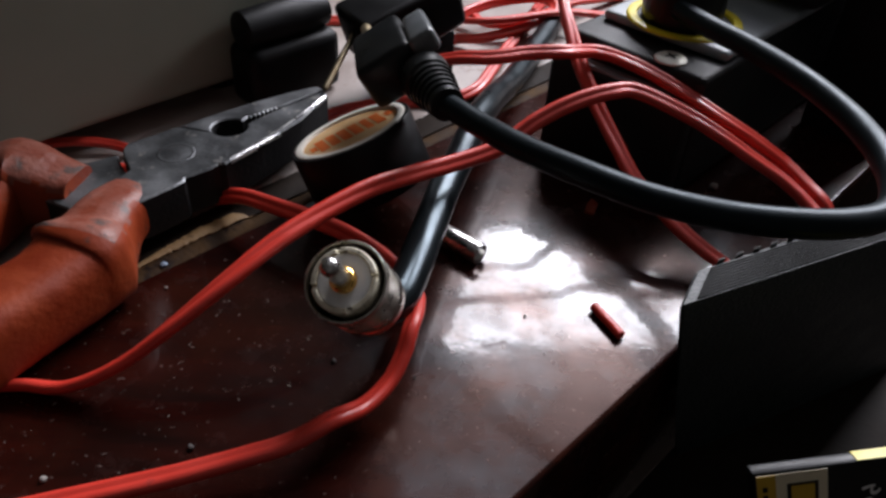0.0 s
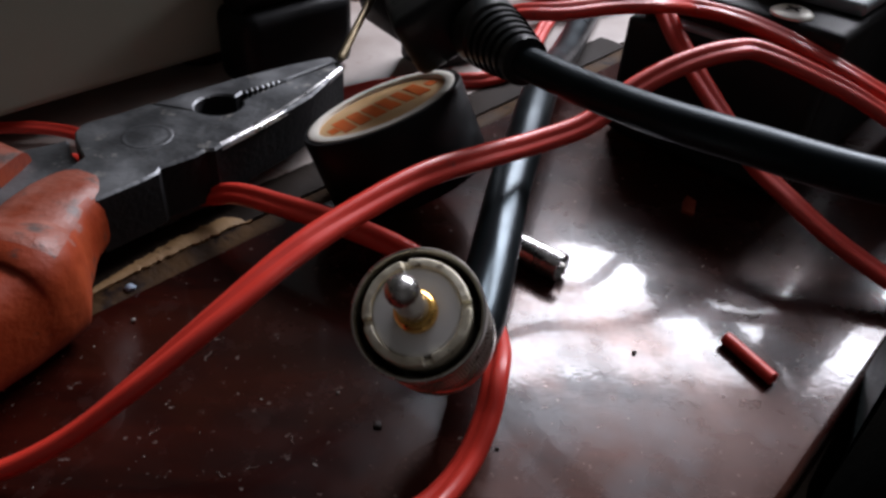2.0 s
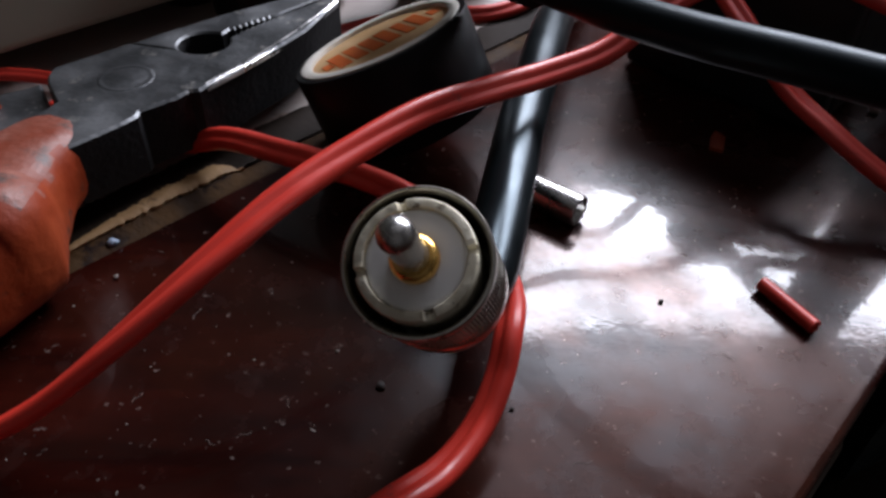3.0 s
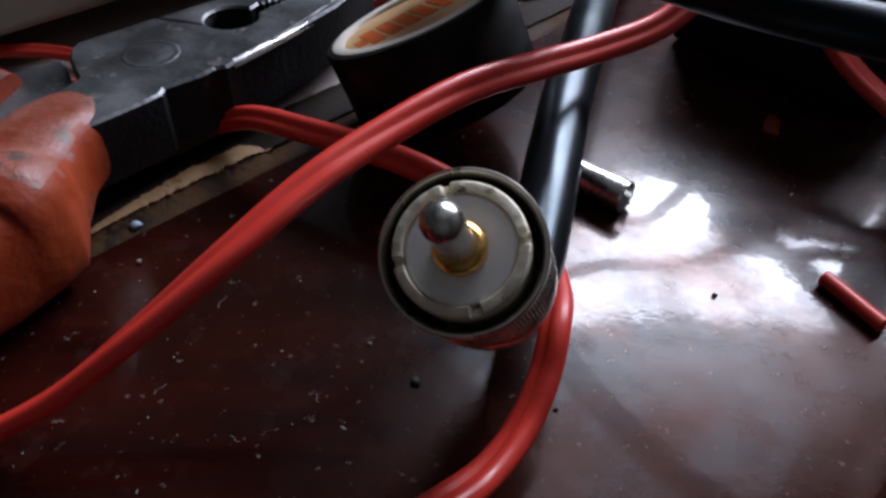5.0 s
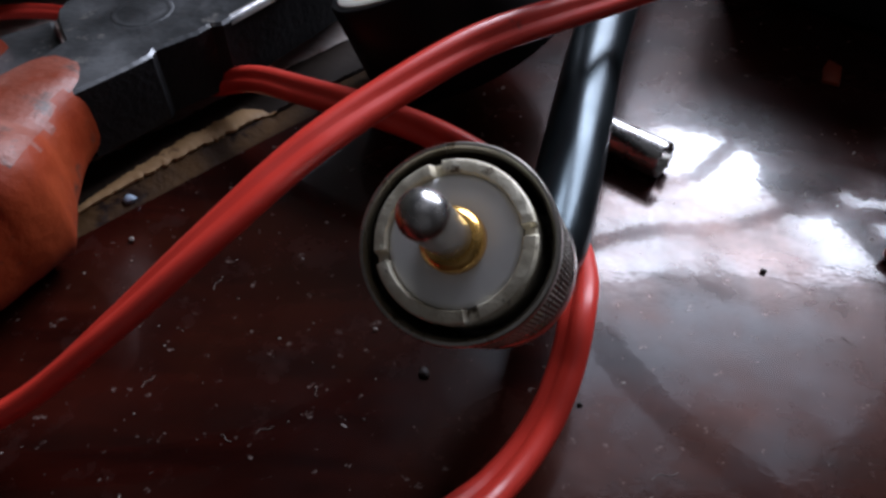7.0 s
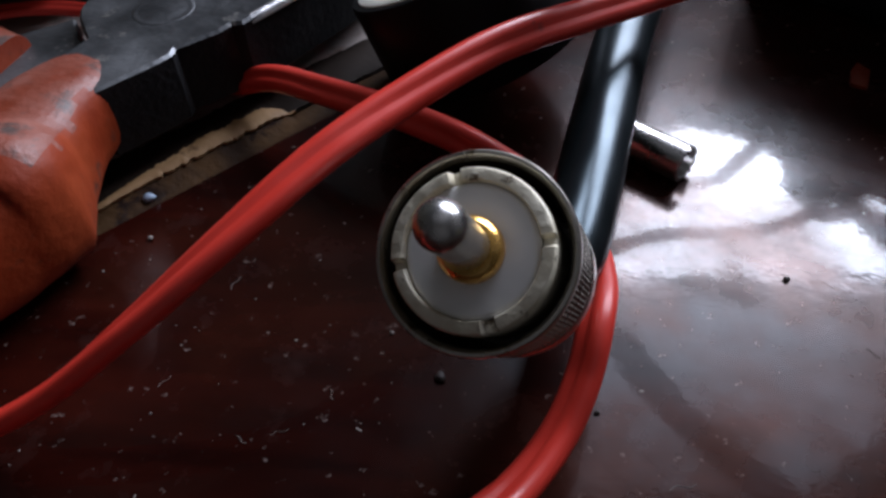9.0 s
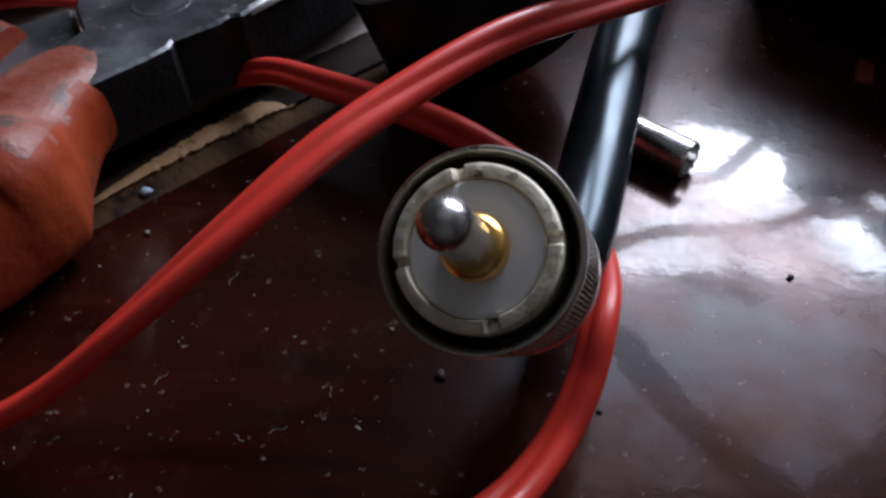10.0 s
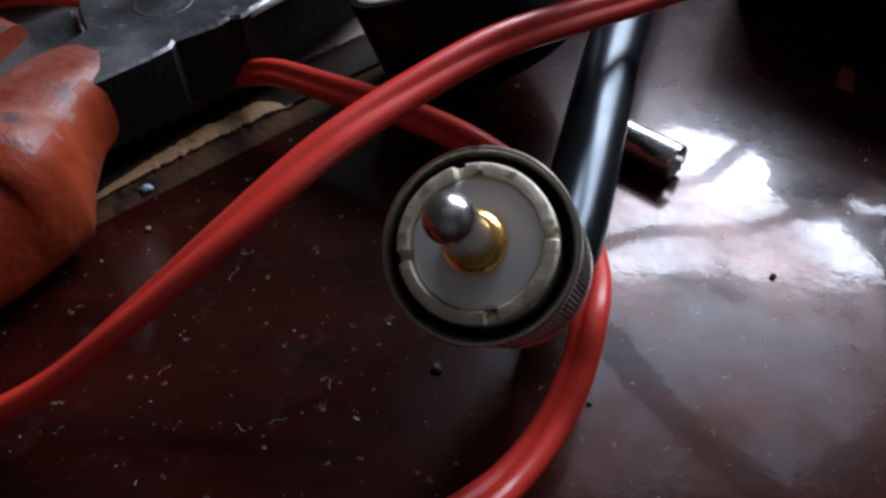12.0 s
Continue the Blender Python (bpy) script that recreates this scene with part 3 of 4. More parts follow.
def power_strip():
    ob = thing("power_strip", (*plan(300, -116), 0), "black power strip with a grey face and yellow-rimmed sockets", "power strip")
    bm = bmesh.new()
    slab(bm, rect(236, 243, -149, -92), 0.7, 37.0, 2.0, 3)
    part("end_step", bm, BLACK_PLASTIC, ob)
    bm = bmesh.new()
    slab(bm, rect(243.2, 520, -149, -92), 0.7, 46.0, 2.5, 3)
    body = part("body", bm, BLACK_PLASTIC, ob, "black plastic body")
    bm = bmesh.new()
    slab(bm, rect(237.5, 242.6, -140, -100), 37.1, 38.4, 0.5, 2)
    part("edge_bar", bm, PLATE_GREY, ob, "pale grey bar along the end")
    bm = bmesh.new()
    slab(bm, rect(260, 516, -145, -94), 46.1, 50.0, 1.8, 3)
    plate = part("top_plate", bm, PLATE_GREY, ob, "pale grey plastic face")
    for e in (275, 339, 403, 467):
        bm = bmesh.new()
        c = Vector((*plan(e, -120), 50.0))
        lathe(bm, c, (0, 0, 1), [(0.05, 21.0), (1.0, 20.6), (1.3, 19.8), (1.0, 17.5), (0.1, 17.0)], 40, start_cap=False, end_cap=False)
        part("socket_ring", bm, YELLOW, plate, "yellow socket rim")
        bm = bmesh.new()
        lathe(bm, c, (0, 0, 1), [(0.08, 17.4), (0.3, 17.2), (0.3, 0.4)], 40, start_cap=False)
        part("socket_face", bm, BLACK_PLASTIC, plate)
    screw = bmesh.new()
    c = Vector((*plan(248.6, -108.5), 46.0))
    lathe(screw, c, (0, 0, 1), [(0.0, 5.6), (0.5, 5.6), (1.2, 4.6), (1.45, 3.0), (1.5, 0.6)], 32, start_cap=False)
    part("screw", screw, ZINC, body, "bright cross-head screw")
    for ang in (15, 105):
        bm = bmesh.new()
        d = Vector((math.cos(radians(ang)), math.sin(radians(ang)), 0))
        block(bm, c + Vector((0, 0, 1.42)), (d, d.cross(Vector((0, 0, 1))), (0, 0, 1)), (4.6, 1.0, 0.3))
        part("slot", bm, DARK_HOLE, body)


power_strip()



def strip_adapter():
    ob = thing("power_adapter", (*plan(340, -116), 50), "dull black power adapter plugged into the power strip", "adapter")
    bm = bmesh.new()
    block(bm, (*plan(352, -112), 72), (E, W, (0, 0, 1)), (78, 50, 40), 5, 3, 0.92)
    part("body", bm, BLACK_PLASTIC, ob)
    bm = bmesh.new()
    lathe(bm, (*plan(339, -120), 50.6), (0, 0, 1), [(0, 15), (4, 15)], 32)
    part("plug_face", bm, BLACK_PLASTIC, ob)
    # an added dark box that keeps the window's reflection off the varnish
    ob = thing("reflection_blocker", (*plan(390, -70), 0), "dark box added at the back of the desk to block reflected window light", "speaker")
    bm = bmesh.new()
    slab(bm, rect(335, 440, -86, -53), 0.05, 130, 3, 2)
    part("blocker_body", bm, BLACK_PLASTIC, ob)
    bm = bmesh.new()
    lathe(bm, (*plan(334.6, -69.5), 70), -E, [(0, 13), (1.2, 12.6), (1.2, 11), (0.2, 9), (0.2, 0.5)], 40, start_cap=False)
    part("blocker_ring", bm, BLACK_RUBBER, ob)


strip_adapter()

# ---- pliers ----


def pliers():
    ob = thing("pliers", (-74.5, 223, 0), "worn combination pliers with orange insulated handles", "pliers")
    o, u, v = Vector((-74.5, 223.0, 0)), Vector((0.705, 0.709, 0)), Vector((-0.709, 0.705, 0))

    def xy(p):
        q = o + u * p[0] + v * p[1]
        return (q.x, q.y)

    hole, hr = (21.0, -0.2), 6.2
    upper = [(hole[0] + hr * math.cos(radians(a)), hole[1] + hr * math.sin(radians(a))) for a in range(15, 181, 15)]
    lower = [(hole[0] + hr * math.cos(radians(a)), hole[1] + hr * math.sin(radians(a))) for a in range(180, 346, 15)]
    teeth_up, teeth_low = [], []
    for k in range(8):
        s = 30 + k * 1.7
        teeth_up += [(s, 2.6 - 0.06 * k), (s + 0.85, 1.8 - 0.02 * k)]
        teeth_low += [(s, -1.4 + 0.2 * k), (s + 0.85, -0.5 + 0.2 * k)]
    far = [(8, 11), (17, 11.3), (34, 11), (50.7, 9.4), (60, 7.8), (63, 6.8), (63, 3.7), (46, 2.3)] + teeth_up[::-1] + upper + [(12.2, 4.5)]
    near = lower + teeth_low + [(46, 0.7), (62, 1.9), (61.8, -0.8), (59, -2.6), (43, -11), (30, -14.6), (18, -17.4), (8, -19.8), (6.2, -18.6), (3, -19.5), (-5.5, -19.2), (-7, -20.8), (-11, -21.6), (-19, -22.3), (-22.6, -22.6), (-25, -17), (-26, -9), (-23.4, -7.7), (-16.5, -4.4), (-15.6, 0), (-14.7, 4.1), (-13, 8), (-10.4, 10.6), (0, 10.6), (7.6, 10.9), (11.8, 4.4)]
    tang = [(-16, 4.1), (-17, -4.0), (-24, -7.0), (-38, -9.5), (-44, 6), (-30, 13), (-14, 10.6)]
    jaws = []
    for name, pts, lo, hi in (("jaw", far, 7.0, 20.0), ("jaw", near, 6.6, 20.3), ("tang", tang, 9.0, 17.5)):
        bm = bmesh.new()
        low = [bm.verts.new((*xy(p), lo)) for p in pts]
        top = [bm.verts.new((*xy(p), hi)) for p in pts]
        bm.faces.new(low[::-1])
        tf = bm.faces.new(top)
        for i in range(len(pts)):
            j = (i + 1) % len(pts)
            bm.faces.new((low[i], low[j], top[j], top[i]))
        bmesh.ops.recalc_face_normals(bm, faces=bm.faces)
        bmesh.ops.bevel(bm, geom=list(tf.edges), offset=0.55, segments=1, affect="EDGES", clamp_overlap=True)
        jaw = part(name, bm, [JAW_STEEL, SHADE_BLACK_STEEL], ob, "grey worn steel, sides blackened and darker for shade" if name == "jaw" else "", 30)
        # side faces get black steel, with the shade on them put into its colour
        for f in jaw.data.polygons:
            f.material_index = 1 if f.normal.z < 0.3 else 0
        jaws.append(jaw)
    # ground bright edge along the near jaw
    bm = bmesh.new()
    rows = []
    for k in range(40):
        s = k / 39
        p = (60.2 - 50 * s, -2.2 - 17.0 * s + 2.2 * math.sin(math.pi * s) * -1.0)
        w = 0.9 + 0.5 * math.sin(math.pi * s) + 0.2 * noise.noise((k * 0.7, 0, 0))
        rows.append([bm.verts.new((*xy((p[0] + 0.30 * t, p[1] + t)), z)) for t, z in ((-0.25, 18.9), (w * 0.1, 20.0), (w, 20.42), (w + 0.6, 20.3))])
    skin(bm, rows, cap=False, closed=False)
    part("ground_edge", bm, EDGE_STEEL, jaws[1], "bright ground edge", 50)
    bm = bmesh.new()
    c = Vector((*xy((-1.0, -4.6)), 20.2))
    lathe(bm, c, (0, 0, 1), [(0.0, 6.2), (0.16, 6.0), (0.16, 5.3), (0.11, 5.0), (0.11, 4.6), (0.16, 4.3), (0.18, 0.5)], 40, start_cap=False)
    part("rivet", bm, JAW_STEEL, ob, "flush round rivet")

    def grip(points, sizes, worn):
        bm = bmesh.new()
        m = len(sizes)

        def outline(s):
            f = s * (m - 1)
            k = min(int(f), m - 2)
            t = f - k
            a, b = [sizes[k][i] * (1 - t) + sizes[k + 1][i] * t for i in (0, 1)]
            pts = []
            for q in range(28):
                c1, s1 = math.cos(2 * math.pi * q / 28), math.sin(2 * math.pi * q / 28)
                pts.append((a * abs(c1) ** 0.6 * (1 if c1 > 0 else -1), b * abs(s1) ** 0.6 * (1 if s1 > 0 else -1)))
            return pts

        sweep(bm, points, outline, hint=(0, 0, 1), n=8)
        for w in bm.verts:
            w.co += 0.35 * noise.noise_vector(w.co * 0.11) + 0.2 * noise.noise_vector(w.co * 0.3)
        handle = part("handle", bm, [ORANGE_GRIP, WORN_LIT_GRIP], ob, "orange insulated handle with a worn pinkish collar, coloured paler on its lit top", 34)
        # the collar and crest are rubbed pale; upward faces only, as light falls there
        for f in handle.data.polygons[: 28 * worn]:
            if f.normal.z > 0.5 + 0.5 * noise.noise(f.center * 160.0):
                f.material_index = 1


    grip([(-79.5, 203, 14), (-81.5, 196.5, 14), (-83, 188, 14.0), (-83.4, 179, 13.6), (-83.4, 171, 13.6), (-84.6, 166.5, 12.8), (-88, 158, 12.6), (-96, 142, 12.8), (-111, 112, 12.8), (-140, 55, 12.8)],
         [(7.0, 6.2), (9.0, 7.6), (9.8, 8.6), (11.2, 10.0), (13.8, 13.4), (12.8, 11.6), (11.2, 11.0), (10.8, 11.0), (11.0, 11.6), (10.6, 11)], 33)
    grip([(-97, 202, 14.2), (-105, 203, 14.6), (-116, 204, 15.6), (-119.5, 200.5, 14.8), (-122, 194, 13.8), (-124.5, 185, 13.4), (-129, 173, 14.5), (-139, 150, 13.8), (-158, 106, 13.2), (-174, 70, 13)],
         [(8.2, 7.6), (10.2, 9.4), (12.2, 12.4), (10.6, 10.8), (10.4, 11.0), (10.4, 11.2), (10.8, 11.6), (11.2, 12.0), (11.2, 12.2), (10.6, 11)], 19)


pliers()

# ---- roll of tape ----


def tape_roll():
    n = Vector((-0.40, 0.145, 0.905)).normalized()
    c = Vector((-16.9, 228.6, 27.0))
    ob = thing("tape_roll", (c.x + 6, c.y - 2, 0.0), "roll of black electrical tape with a printed tan label, lying tilted", "tape")
    bm = bmesh.new()
    lathe(bm, c, n, [(-20.4, 17.5), (-20.4, 20.6), (-20.0, 20.9), (-0.5, 20.9), (-0.1, 20.6), (-0.1, 19.2)], 80, start_cap=False, end_cap=False)
    part("tape", bm, BLACK_TAPE, ob, "black vinyl tape")
    bm = bmesh.new()
    lathe(bm, c, n, [(-20.2, 17.4), (-20.2, 19.1), (0.15, 19.3), (0.35, 19.0), (0.35, 17.2), (0.1, 16.8), (-0.8, 16.7)], 80, start_cap=False, end_cap=False)
    part("core", bm, CORE_CARD, ob, "off-white card core")
    bm = bmesh.new()
    lathe(bm, c, n, [(-1.2, 16.9), (-0.7, 16.9), (-0.7, 0.3)], 64)
    lab = part("label", bm, LABEL_PAPER, ob, "tan paper label with orange print")
    a = Vector((0.83, 0.47, 0.29))
    a = (a - n * a.dot(n)).normalized()
    b = n.cross(a)
    for k in range(6):
        bm = bmesh.new()
        block(bm, c + a * (-10.4 + 4.1 * k) + b * (0.3 + 0.2 * (k % 2)) - n * 0.62, (a, b, n), (3.2 if k != 4 else 2.4, 12.0, 0.16))
        part("print_bar", bm, ORANGE_INK, lab)
    for s in (-13.4, 14.0):
        bm = bmesh.new()
        block(bm, c + a * s - n * 0.62, (a, b, n), (2.2, 4.5, 0.16))
        part("print_bar", bm, ORANGE_INK, lab)


tape_roll()

# ---- black blocks at the back ----


def adapter():
    ob = thing("plug_adapter", (-18, 296, 0.6), "black plug adapter with one bare metal pin, on the desk panel", "adapter")
    ax = (Vector((0.78, 0.55, 0.30)).normalized(), Vector((-0.55, 0.80, 0)), Vector((-0.25, -0.2, 0.95)))
    bm = bmesh.new()
    block(bm, (-6, 312, 34), ax, (46, 28, 24), 3, 3, 0.9)
    part("body", bm, BLACK_TAPE, ob, "dull black moulded body")
    bm = bmesh.new()
    block(bm, (0, 322, 12.6), ((0.78, 0.62, 0), (-0.62, 0.78, 0), (0, 0, 1)), (28, 18, 24), 2, 2)
    part("foot", bm, BLACK_TAPE, ob)
    bm = bmesh.new()
    p0, p1 = Vector((-24.0, 297.0, 31.0)), Vector((-31.2, 266.6, 21.8))
    lathe(bm, p0, p1 - p0, [(0, 1.2), ((p1 - p0).length - 1, 1.2), ((p1 - p0).length, 0.8)], 20)
    part("pin", bm, BRASS, ob, "thin dull brass pin")
    ob = thing("cable_gland", (-56, 302, 0.6), "black rounded plastic connector block beside the grey case", "connector")
    bm = bmesh.new()
    block(bm, (-53, 303, 14), (E, W, (0, 0, 1)), (44, 20, 26), 5, 3)
    body = part("body", bm, BLACK_TAPE, ob)
    bm = bmesh.new()
    lathe(bm, (-67, 288, 33), E, [(0, 5), (1, 7.5), (16, 8), (30, 8), (40, 6.5), (42, 3)], 28)
    part("barrel", bm, BLACK_TAPE, ob, "black barrel")


adapter()

# ---- grey case behind the pliers ----


def grey_case():
    ob = thing("appliance_case", (*plan(100, -300), 0.6), "grey-beige painted metal case standing on low feet", "appliance")
    bm = bmesh.new()
    slab(bm, rect(-260, 200, -420, -253), 10.0, 210.0, 2.5, 3)
    body = part("case_body", bm, CASE_PAINT, ob, "grey-beige painted sheet metal")
    c = Vector((-141.7, 219.1, 40.4))
    bm = bmesh.new()
    lathe(bm, c - W * 0.4, W, [(0.0, 10.9), (1.4, 10.4), (2.1, 9.3), (2.1, 8.2), (1.1, 6.8), (0.5, 6.0), (0.45, 5.6)], 48, start_cap=False, end_cap=False)
    part("screw_well", bm, CASE_PAINT, body, "pressed ring round a screw hole")
    bm = bmesh.new()
    lathe(bm, c - W * 0.4, W, [(0.3, 6.2), (0.62, 6.0), (0.62, 0.4)], 40, start_cap=False)
    part("screw_hole", bm, DARK_HOLE, body, "dark round screw hole")
    for e, w in ((-230, -270), (170, -275), (-230, -400), (170, -400)):
        bm = bmesh.new()
        lathe(bm, (*plan(e, w), 0.7), (0, 0, 1), [(0, 9), (0.6, 9.6), (9.2, 10)], 24)
        part("foot", bm, BLACK_RUBBER, ob)


grey_case()

# ---- small things on the desk ----


def sleeve():
    ob = thing("metal_sleeve", (22, 200, 0), "short shiny split metal sleeve lying on the red desk border", "metal sleeve")
    p0, p1 = Vector((13.0, 208.5, 3.6)), Vector((27.6, 197.0, 3.6))
    a = (p1 - p0).normalized()
    side = Vector((0, 0, 1)).cross(a).normalized()
    up = a.cross(side)
    bm = bmesh.new()
    rows = []
    length = (p1 - p0).length
    for d, r in ((0, 3.5), (length - 0.5, 3.5), (length, 3.35), (length, 2.7), (length - 1, 2.6), (1, 2.6)):
        ring = []
        for k in range(33):
            ang = radians(62 + 340 * k / 32)
            jag = 0.5 * noise.noise((k * 0.8, 1.0, 0)) if d > 5 else 0.0
            ring.append(bm.verts.new(p0 + a * (d + jag) + (side * math.cos(ang) + up * math.sin(ang)) * r))
        rows.append(ring)
    skin(bm, rows, cap=False, closed=False)
    part("tube", bm, BRIGHT_STEEL, ob, "bright rolled metal tube", 60)


sleeve()


def scraps():
    bm = bmesh.new()
    p0, p1 = Vector((61.4, 178.0, 1.5)), Vector((67.6, 166.4, 1.5))
    a = (p1 - p0).normalized()
    side = Vector((0, 0, 1)).cross(a).normalized()
    rows = []
    length = (p1 - p0).length
    for d, r in ((1.2, 0.9), (0, 1.0), (0, 1.45), (length, 1.45), (length + 0.3, 1.0), (length - 1.2, 0.9)):
        rows.append([bm.verts.new(p0 + a * (d + 0.35 * noise.noise((k * 0.9, d, 0))) + (side * math.cos(k * math.pi / 10) + Vector((0, 0, 1)) * math.sin(k * math.pi / 10)) * r) for k in range(20)])
    skin(bm, rows)
    single("insulation_offcut", bm, RED_PVC, (65, 170, 0), "short red cut piece of cable insulation on the desk", "offcut")
    bm = bmesh.new()
    slab(bm, [(64.5, 228), (67.5, 226.5), (69.8, 233), (68.0, 236), (66.0, 233)], 0.05, 0.9, 0.2)
    single("insulation_offcut", bm, ORANGE_GRIP, (67, 230, 0), "tiny red plastic sliver on the desk", "offcut")

    def crumb(name, x, y, r, m, label, seed):
        bm = bmesh.new()
        bmesh.ops.create_icosphere(bm, subdivisions=2, radius=r)
        for w in bm.verts:
            w.co *= 1 + 0.55 * noise.noise(w.co * (1.3 / r) + Vector((seed, 0, 0)))
            w.co.z *= 0.6
        low = min(w.co.z for w in bm.verts)
        for w in bm.verts:
            w.co += Vector((x, y, -low + 0.02))
        single(name, bm, m, (x, y, 0), label, "crumb", smooth=70)

    crumb("dirt_crumb", 40.7, 173.4, 0.5, CRUMB_DARK, "tiny dark dirt crumb on the desk", 1)
    crumb("dirt_crumb", -11.9, 151.3, 0.75, CRUMB_DARK, "small dark dirt crumb on the desk", 2)
    crumb("dirt_crumb", 10.2, 147.2, 0.4, CRUMB_DARK, "tiny dark dirt flake beside the red cable", 3)
    crumb("blue_grit", -68.9, 186.3, 1.1, BLUE_GRIT, "blue-grey grit on the worn wooden lip", 4)
    crumb("white_chip", 114.7, 248.7, 1.6, DUST, "pale chip lying on the desk", 5)
    crumb("dust_flake", -71.7, 110.5, 0.8, DUST, "pale dust flake on the desk", 6)
    crumb("dust_flake", -20.0, 159.0, 0.35, DUST, "pale dust flake on the desk", 7)
    crumb("dust_flake", -65.1, 176.6, 0.5, DUST, "pale dust flake on the desk", 8)
    crumb("dirt_crumb", -41.5, 121.2, 0.9, CRUMB_DARK, "small dark dirt crumb on the desk", 9)
    for x, y, ang, size in ((20.5, 137.0, 20, 1.9), (-47.1, 167.5, 80, 1.6), (50.0, 160.0, 140, 1.2), (-38.0, 139.5, 150, 1.0), (-33.0, 141.0, 30, 1.3), (-52.0, 148.0, 60, 1.2), (-27.0, 147.5, 110, 0.9)):
        bm = bmesh.new()
        d = Vector((math.cos(radians(ang)), math.sin(radians(ang)), 0))
        q = Vector((-d.y, d.x, 0))
        p = Vector((x, y, 0.07))
        sweep(bm, [p - d * size, p - d * size * 0.3 + q * size * 0.25, p + d * size * 0.4 - q * size * 0.1, p + d * size], round_outline(0.04, 6), hint=(0, 0, 1), n=4)
        single("lint_fibre", bm, DUST, (x, y, 0), "thin pale lint fibre on the desk", "lint", group="lint on the desk", smooth=80)
    # loose dust
    rnd = random.Random(11)
    bm = bmesh.new()
    for k in range(650):
        e, w = rnd.uniform(-60, 330), rnd.uniform(-178, -53)
        r = rnd.choice((0.06, 0.07, 0.08, 0.10, 0.12, 0.20)) * rnd.uniform(0.7, 1.2)
        c = Vector((*plan(e, w), 0.06))
        ang, long = rnd.uniform(0, math.pi), rnd.choice((1, 1, 1, 1.6, 3.5))
        d = Vector((math.cos(ang), math.sin(ang), 0))
        s = Vector((-d.y, d.x, 0))
        ring = [bm.verts.new(c + d * r * long * math.cos(q) + s * r * math.sin(q)) for q in (0, 1.1, 2.2, 3.3, 4.3, 5.3)]
        top = bm.verts.new(c + Vector((0, 0, r * 0.7)))
        for i in range(6):
            bm.faces.new((ring[i], ring[(i + 1) % 6], top))
    single("desk_dust", bm, DUST, (0, 150, 0), "fine pale dust specks scattered over the desk", "dust", kind="stuff", smooth=80)


scraps()

# ---- things beside the desk ----
SEAT = -66.0


def stool():
    ob = thing("stool", (150, 130, -760), "dark wooden stool standing close beside the desk", "stool")
    bm = bmesh.new()
    slab(bm, rect(-30, 330, -49, 260), SEAT - 22, SEAT, 3, 2)
    part("seat", bm, DARK_WOOD, ob)
    for e, w in ((0, -20), (300, -20), (0, 230), (300, 230)):
        bm = bmesh.new()
        slab(bm, rect(e - 14, e + 14, w - 14, w + 14), -760, SEAT - 22.2, 2)
        part("leg", bm, DARK_WOOD, ob)


stool()


def ribbed_device():
    ob = thing("ribbed_device", (120, 180, SEAT), "black textured plastic device with a ribbed grille on top", "device")
    f, dep, lean = Vector((0.89, 0.456, 0)), Vector((0.456, 0.89, 0)).normalized(), Vector((0.30, 0.33, -1.0))
    tl = Vector((71.5, 144.0, 33.0))
    bm = bmesh.new()
    rings = []
    for z, grow in ((33.0, -1.2), (32.0, 0.0), (8.0, 0.4), (-30.0, 0.0), (SEAT, 0.0)):
        o = tl + lean * (33.0 - z)
        rings.append([bm.verts.new(o + f * a + dep * b) for a, b in ((0 - grow, 0 - grow), (42, 0 - grow - 0.4), (112, 0 - grow), (112 + grow, 18 + grow), (42, 19 + grow), (0 - grow, 17 + grow))])
    skin(bm, rings)
    bmesh.ops.bevel(bm, geom=[e for e in bm.edges if abs(e.verts[0].co.z - e.verts[1].co.z) > 5], offset=1.5, segments=2, affect="EDGES", clamp_overlap=True)
    body = part("body", bm, GRAINED_PLASTIC, ob, "black leather-textured plastic body")
    for k in range(10):
        bm = bmesh.new()
        c = tl + f * 56 + dep * (2.2 + 1.4 * k) + Vector((0, 0, 0.1))
        block(bm, c, (f, dep, (0, 0, 1)), (102, 0.7, 0.9), 0.25, 2)
        part("rib", bm, BLACK_PLASTIC, body)
    for k in range(14):
        bm = bmesh.new()
        block(bm, tl + f * (8 + 6 * k) + dep * 17.0 + Vector((0, 0, 0.3)), (f, dep, (0, 0, 1)), (2.6, 1.2, 2.0), 0.4, 2)
        part("tooth", bm, BLACK_PLASTIC, body)


ribbed_device()


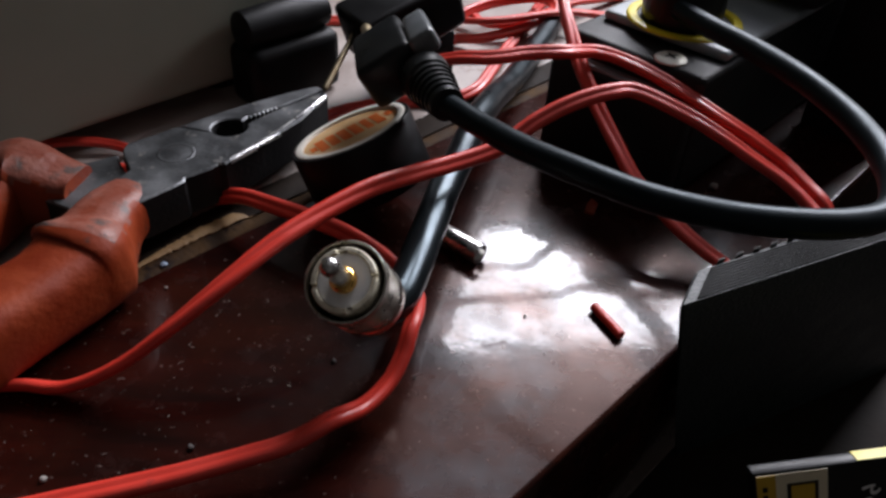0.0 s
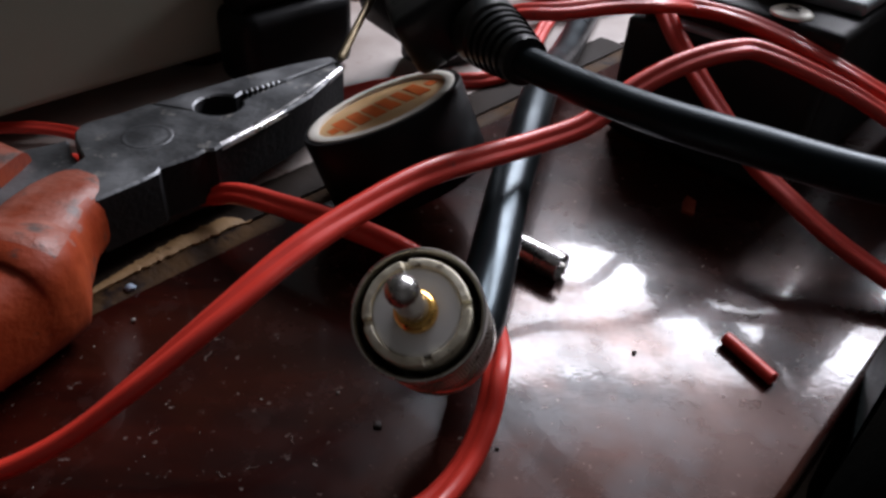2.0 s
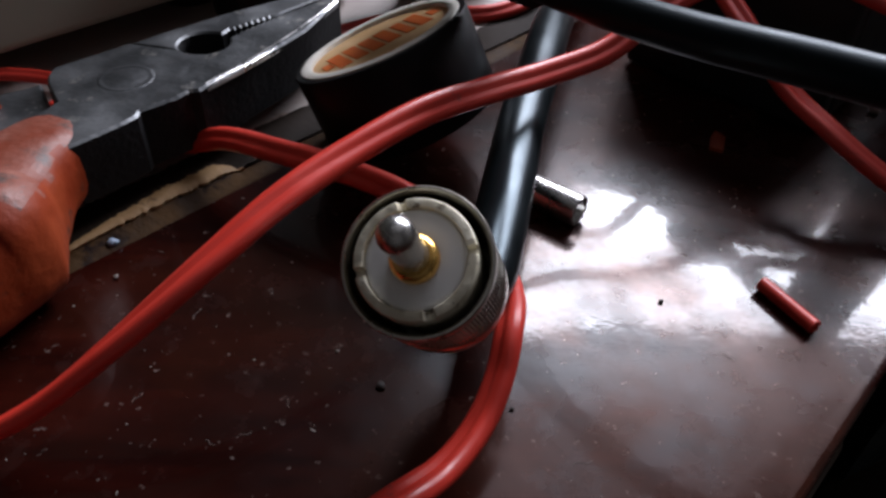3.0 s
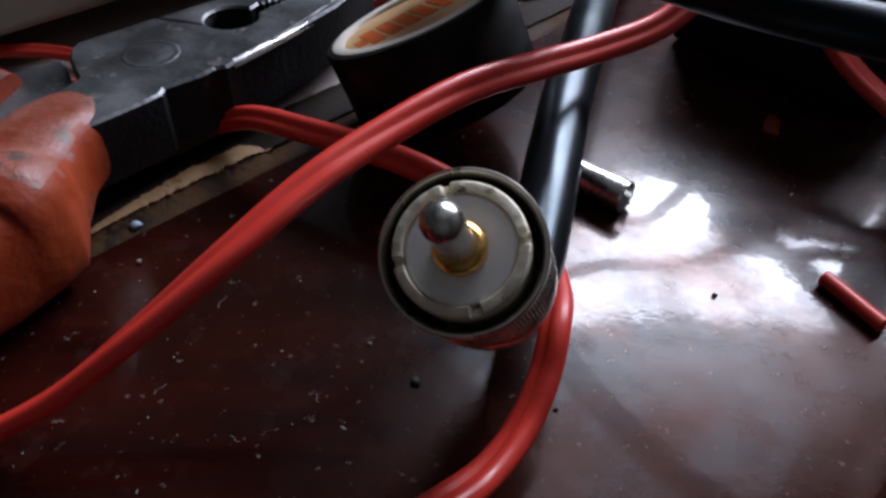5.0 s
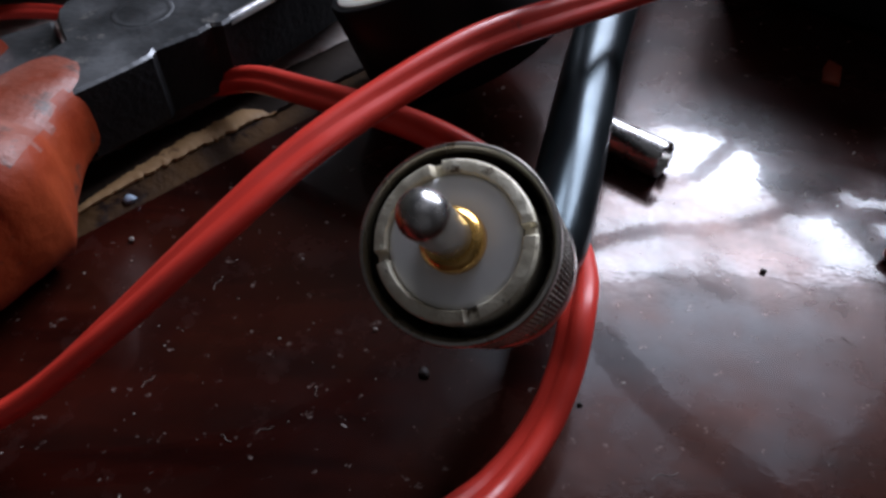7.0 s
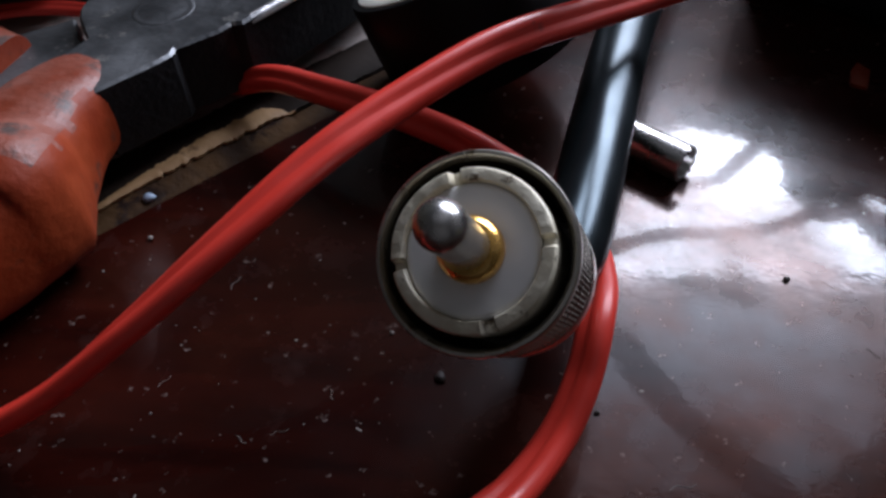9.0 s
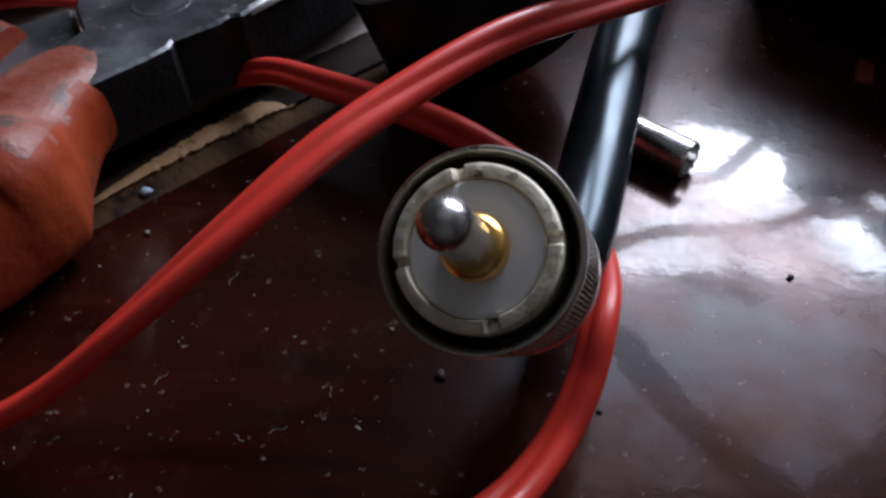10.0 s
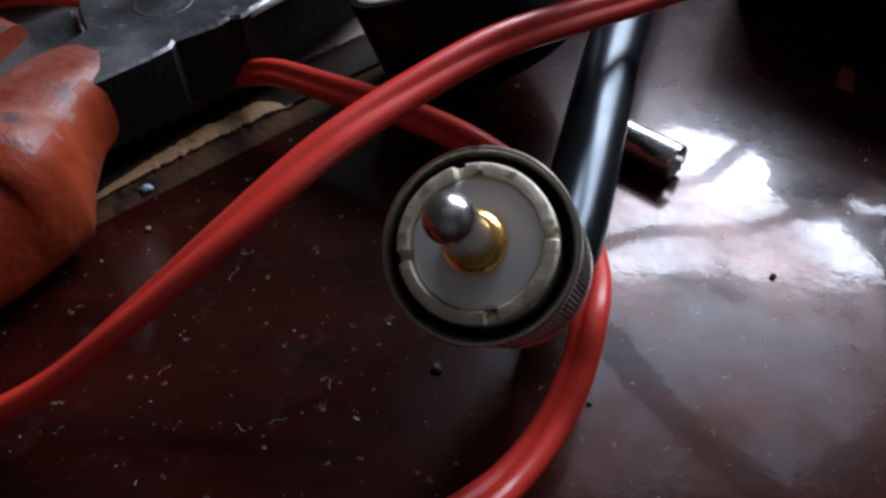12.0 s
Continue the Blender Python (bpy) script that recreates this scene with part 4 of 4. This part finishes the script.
def carton():
    ob = thing("carton", (100, 95, SEAT), "black carton with a cream and amber printed panel, leaning", "carton")
    tl = Vector((81.0, 106.0, 23.2))
    down = Vector((0.31, -0.12, -0.94)).normalized()
    across = Vector((0.975, 0.20, 0.0)).normalized()
    inward = across.cross(down).normalized()
    if inward.y < 0:
        inward = -inward
    length = (tl.z - SEAT - 0.4) / -down.z
    bm = bmesh.new()
    block(bm, tl + across * 35 + down * length / 2 + inward * 1.5, (down, across, inward), (length, 70, 3), 0.6, 2)
    body = part("box", bm, CARTON_BLACK, ob)

    def panel(name, a0, a1, d0, d1, m, label="", lift=0.12):
        bm = bmesh.new()
        block(bm, tl + across * (a0 + a1) / 2 + down * (d0 + d1) / 2 - inward * lift, (down, across, inward), (d1 - d0, a1 - a0, 0.16))
        return part(name, bm, m, body, label)

    panel("cream_panel", 0.6, 16.8, 0.7, length - 1, CARTON_CREAM, "cream printed panel")
    panel("amber_band", 0.6, 4.8, 0.7, length - 1, CARTON_YELLOW, "amber printed band", 0.24)
    for k in range(12):
        panel("print_bar", 1.8, 2.9, 4 + k * 2.4, 5.5 + k * 2.4, CARTON_BLACK, "", 0.34)
    for k in range(7):
        panel("print_block", 7.4, 14.6, 3.8 + k * 8.0, 10.6 + k * 8.0, CARTON_BLACK, "", 0.20)
        panel("print_block", 8.3, 13.7, 4.6 + k * 8.0, 9.8 + k * 8.0, CARTON_YELLOW, "", 0.28)
    bm = bmesh.new()
    block(bm, tl + across * 46 + inward * 1.5 - down * 0.12, (down, across, inward), (0.16, 44, 2.6))
    part("amber_edge", bm, YELLOW, body, "yellow printed top edge")
    data = bpy.data.curves.new("word", "FONT")
    data.body, data.size, data.extrude, data.align_x = "Peso.", 0.0072, 0.0001, "LEFT"
    data.materials.append(WHITE_INK)
    word = new("word", data)
    m = Matrix((down, across, -inward)).transposed().to_4x4()
    m.translation = (tl + across * 25.0 + down * 7.5 - inward * 0.15 - BASE[ob.name]) * 0.001
    word.parent = body
    word.matrix_local = m
    tagged(word, "white printed word")


carton()


def cloth():
    bm = bmesh.new()
    n = 26
    grid = []
    for i in range(n + 1):
        row = []
        for j in range(n + 1):
            x, y = (i / n - 0.5) * 46, (j / n - 0.5) * 40
            fall = max(0.0, 1 - (x / 23) ** 2) * max(0.0, 1 - (y / 20) ** 2)
            z = 0.6 + 48 * fall ** 0.8 * (0.75 + 0.3 * noise.noise((x * 0.05, y * 0.05, 3.0))) + 2.0 * fall * noise.noise((x * 0.16, y * 0.16, 9.0))
            row.append(bm.verts.new((76 + x, 108 + y, SEAT + max(0.6, z))))
        grid.append(row)
    skin(bm, grid, cap=False, closed=False)
    bmesh.ops.solidify(bm, geom=list(bm.faces), thickness=-0.5)
    single("cloth", bm, BEIGE_CLOTH, (76, 108, SEAT), "crumpled beige cloth lying on the stool", "cloth", smooth=80)


cloth()
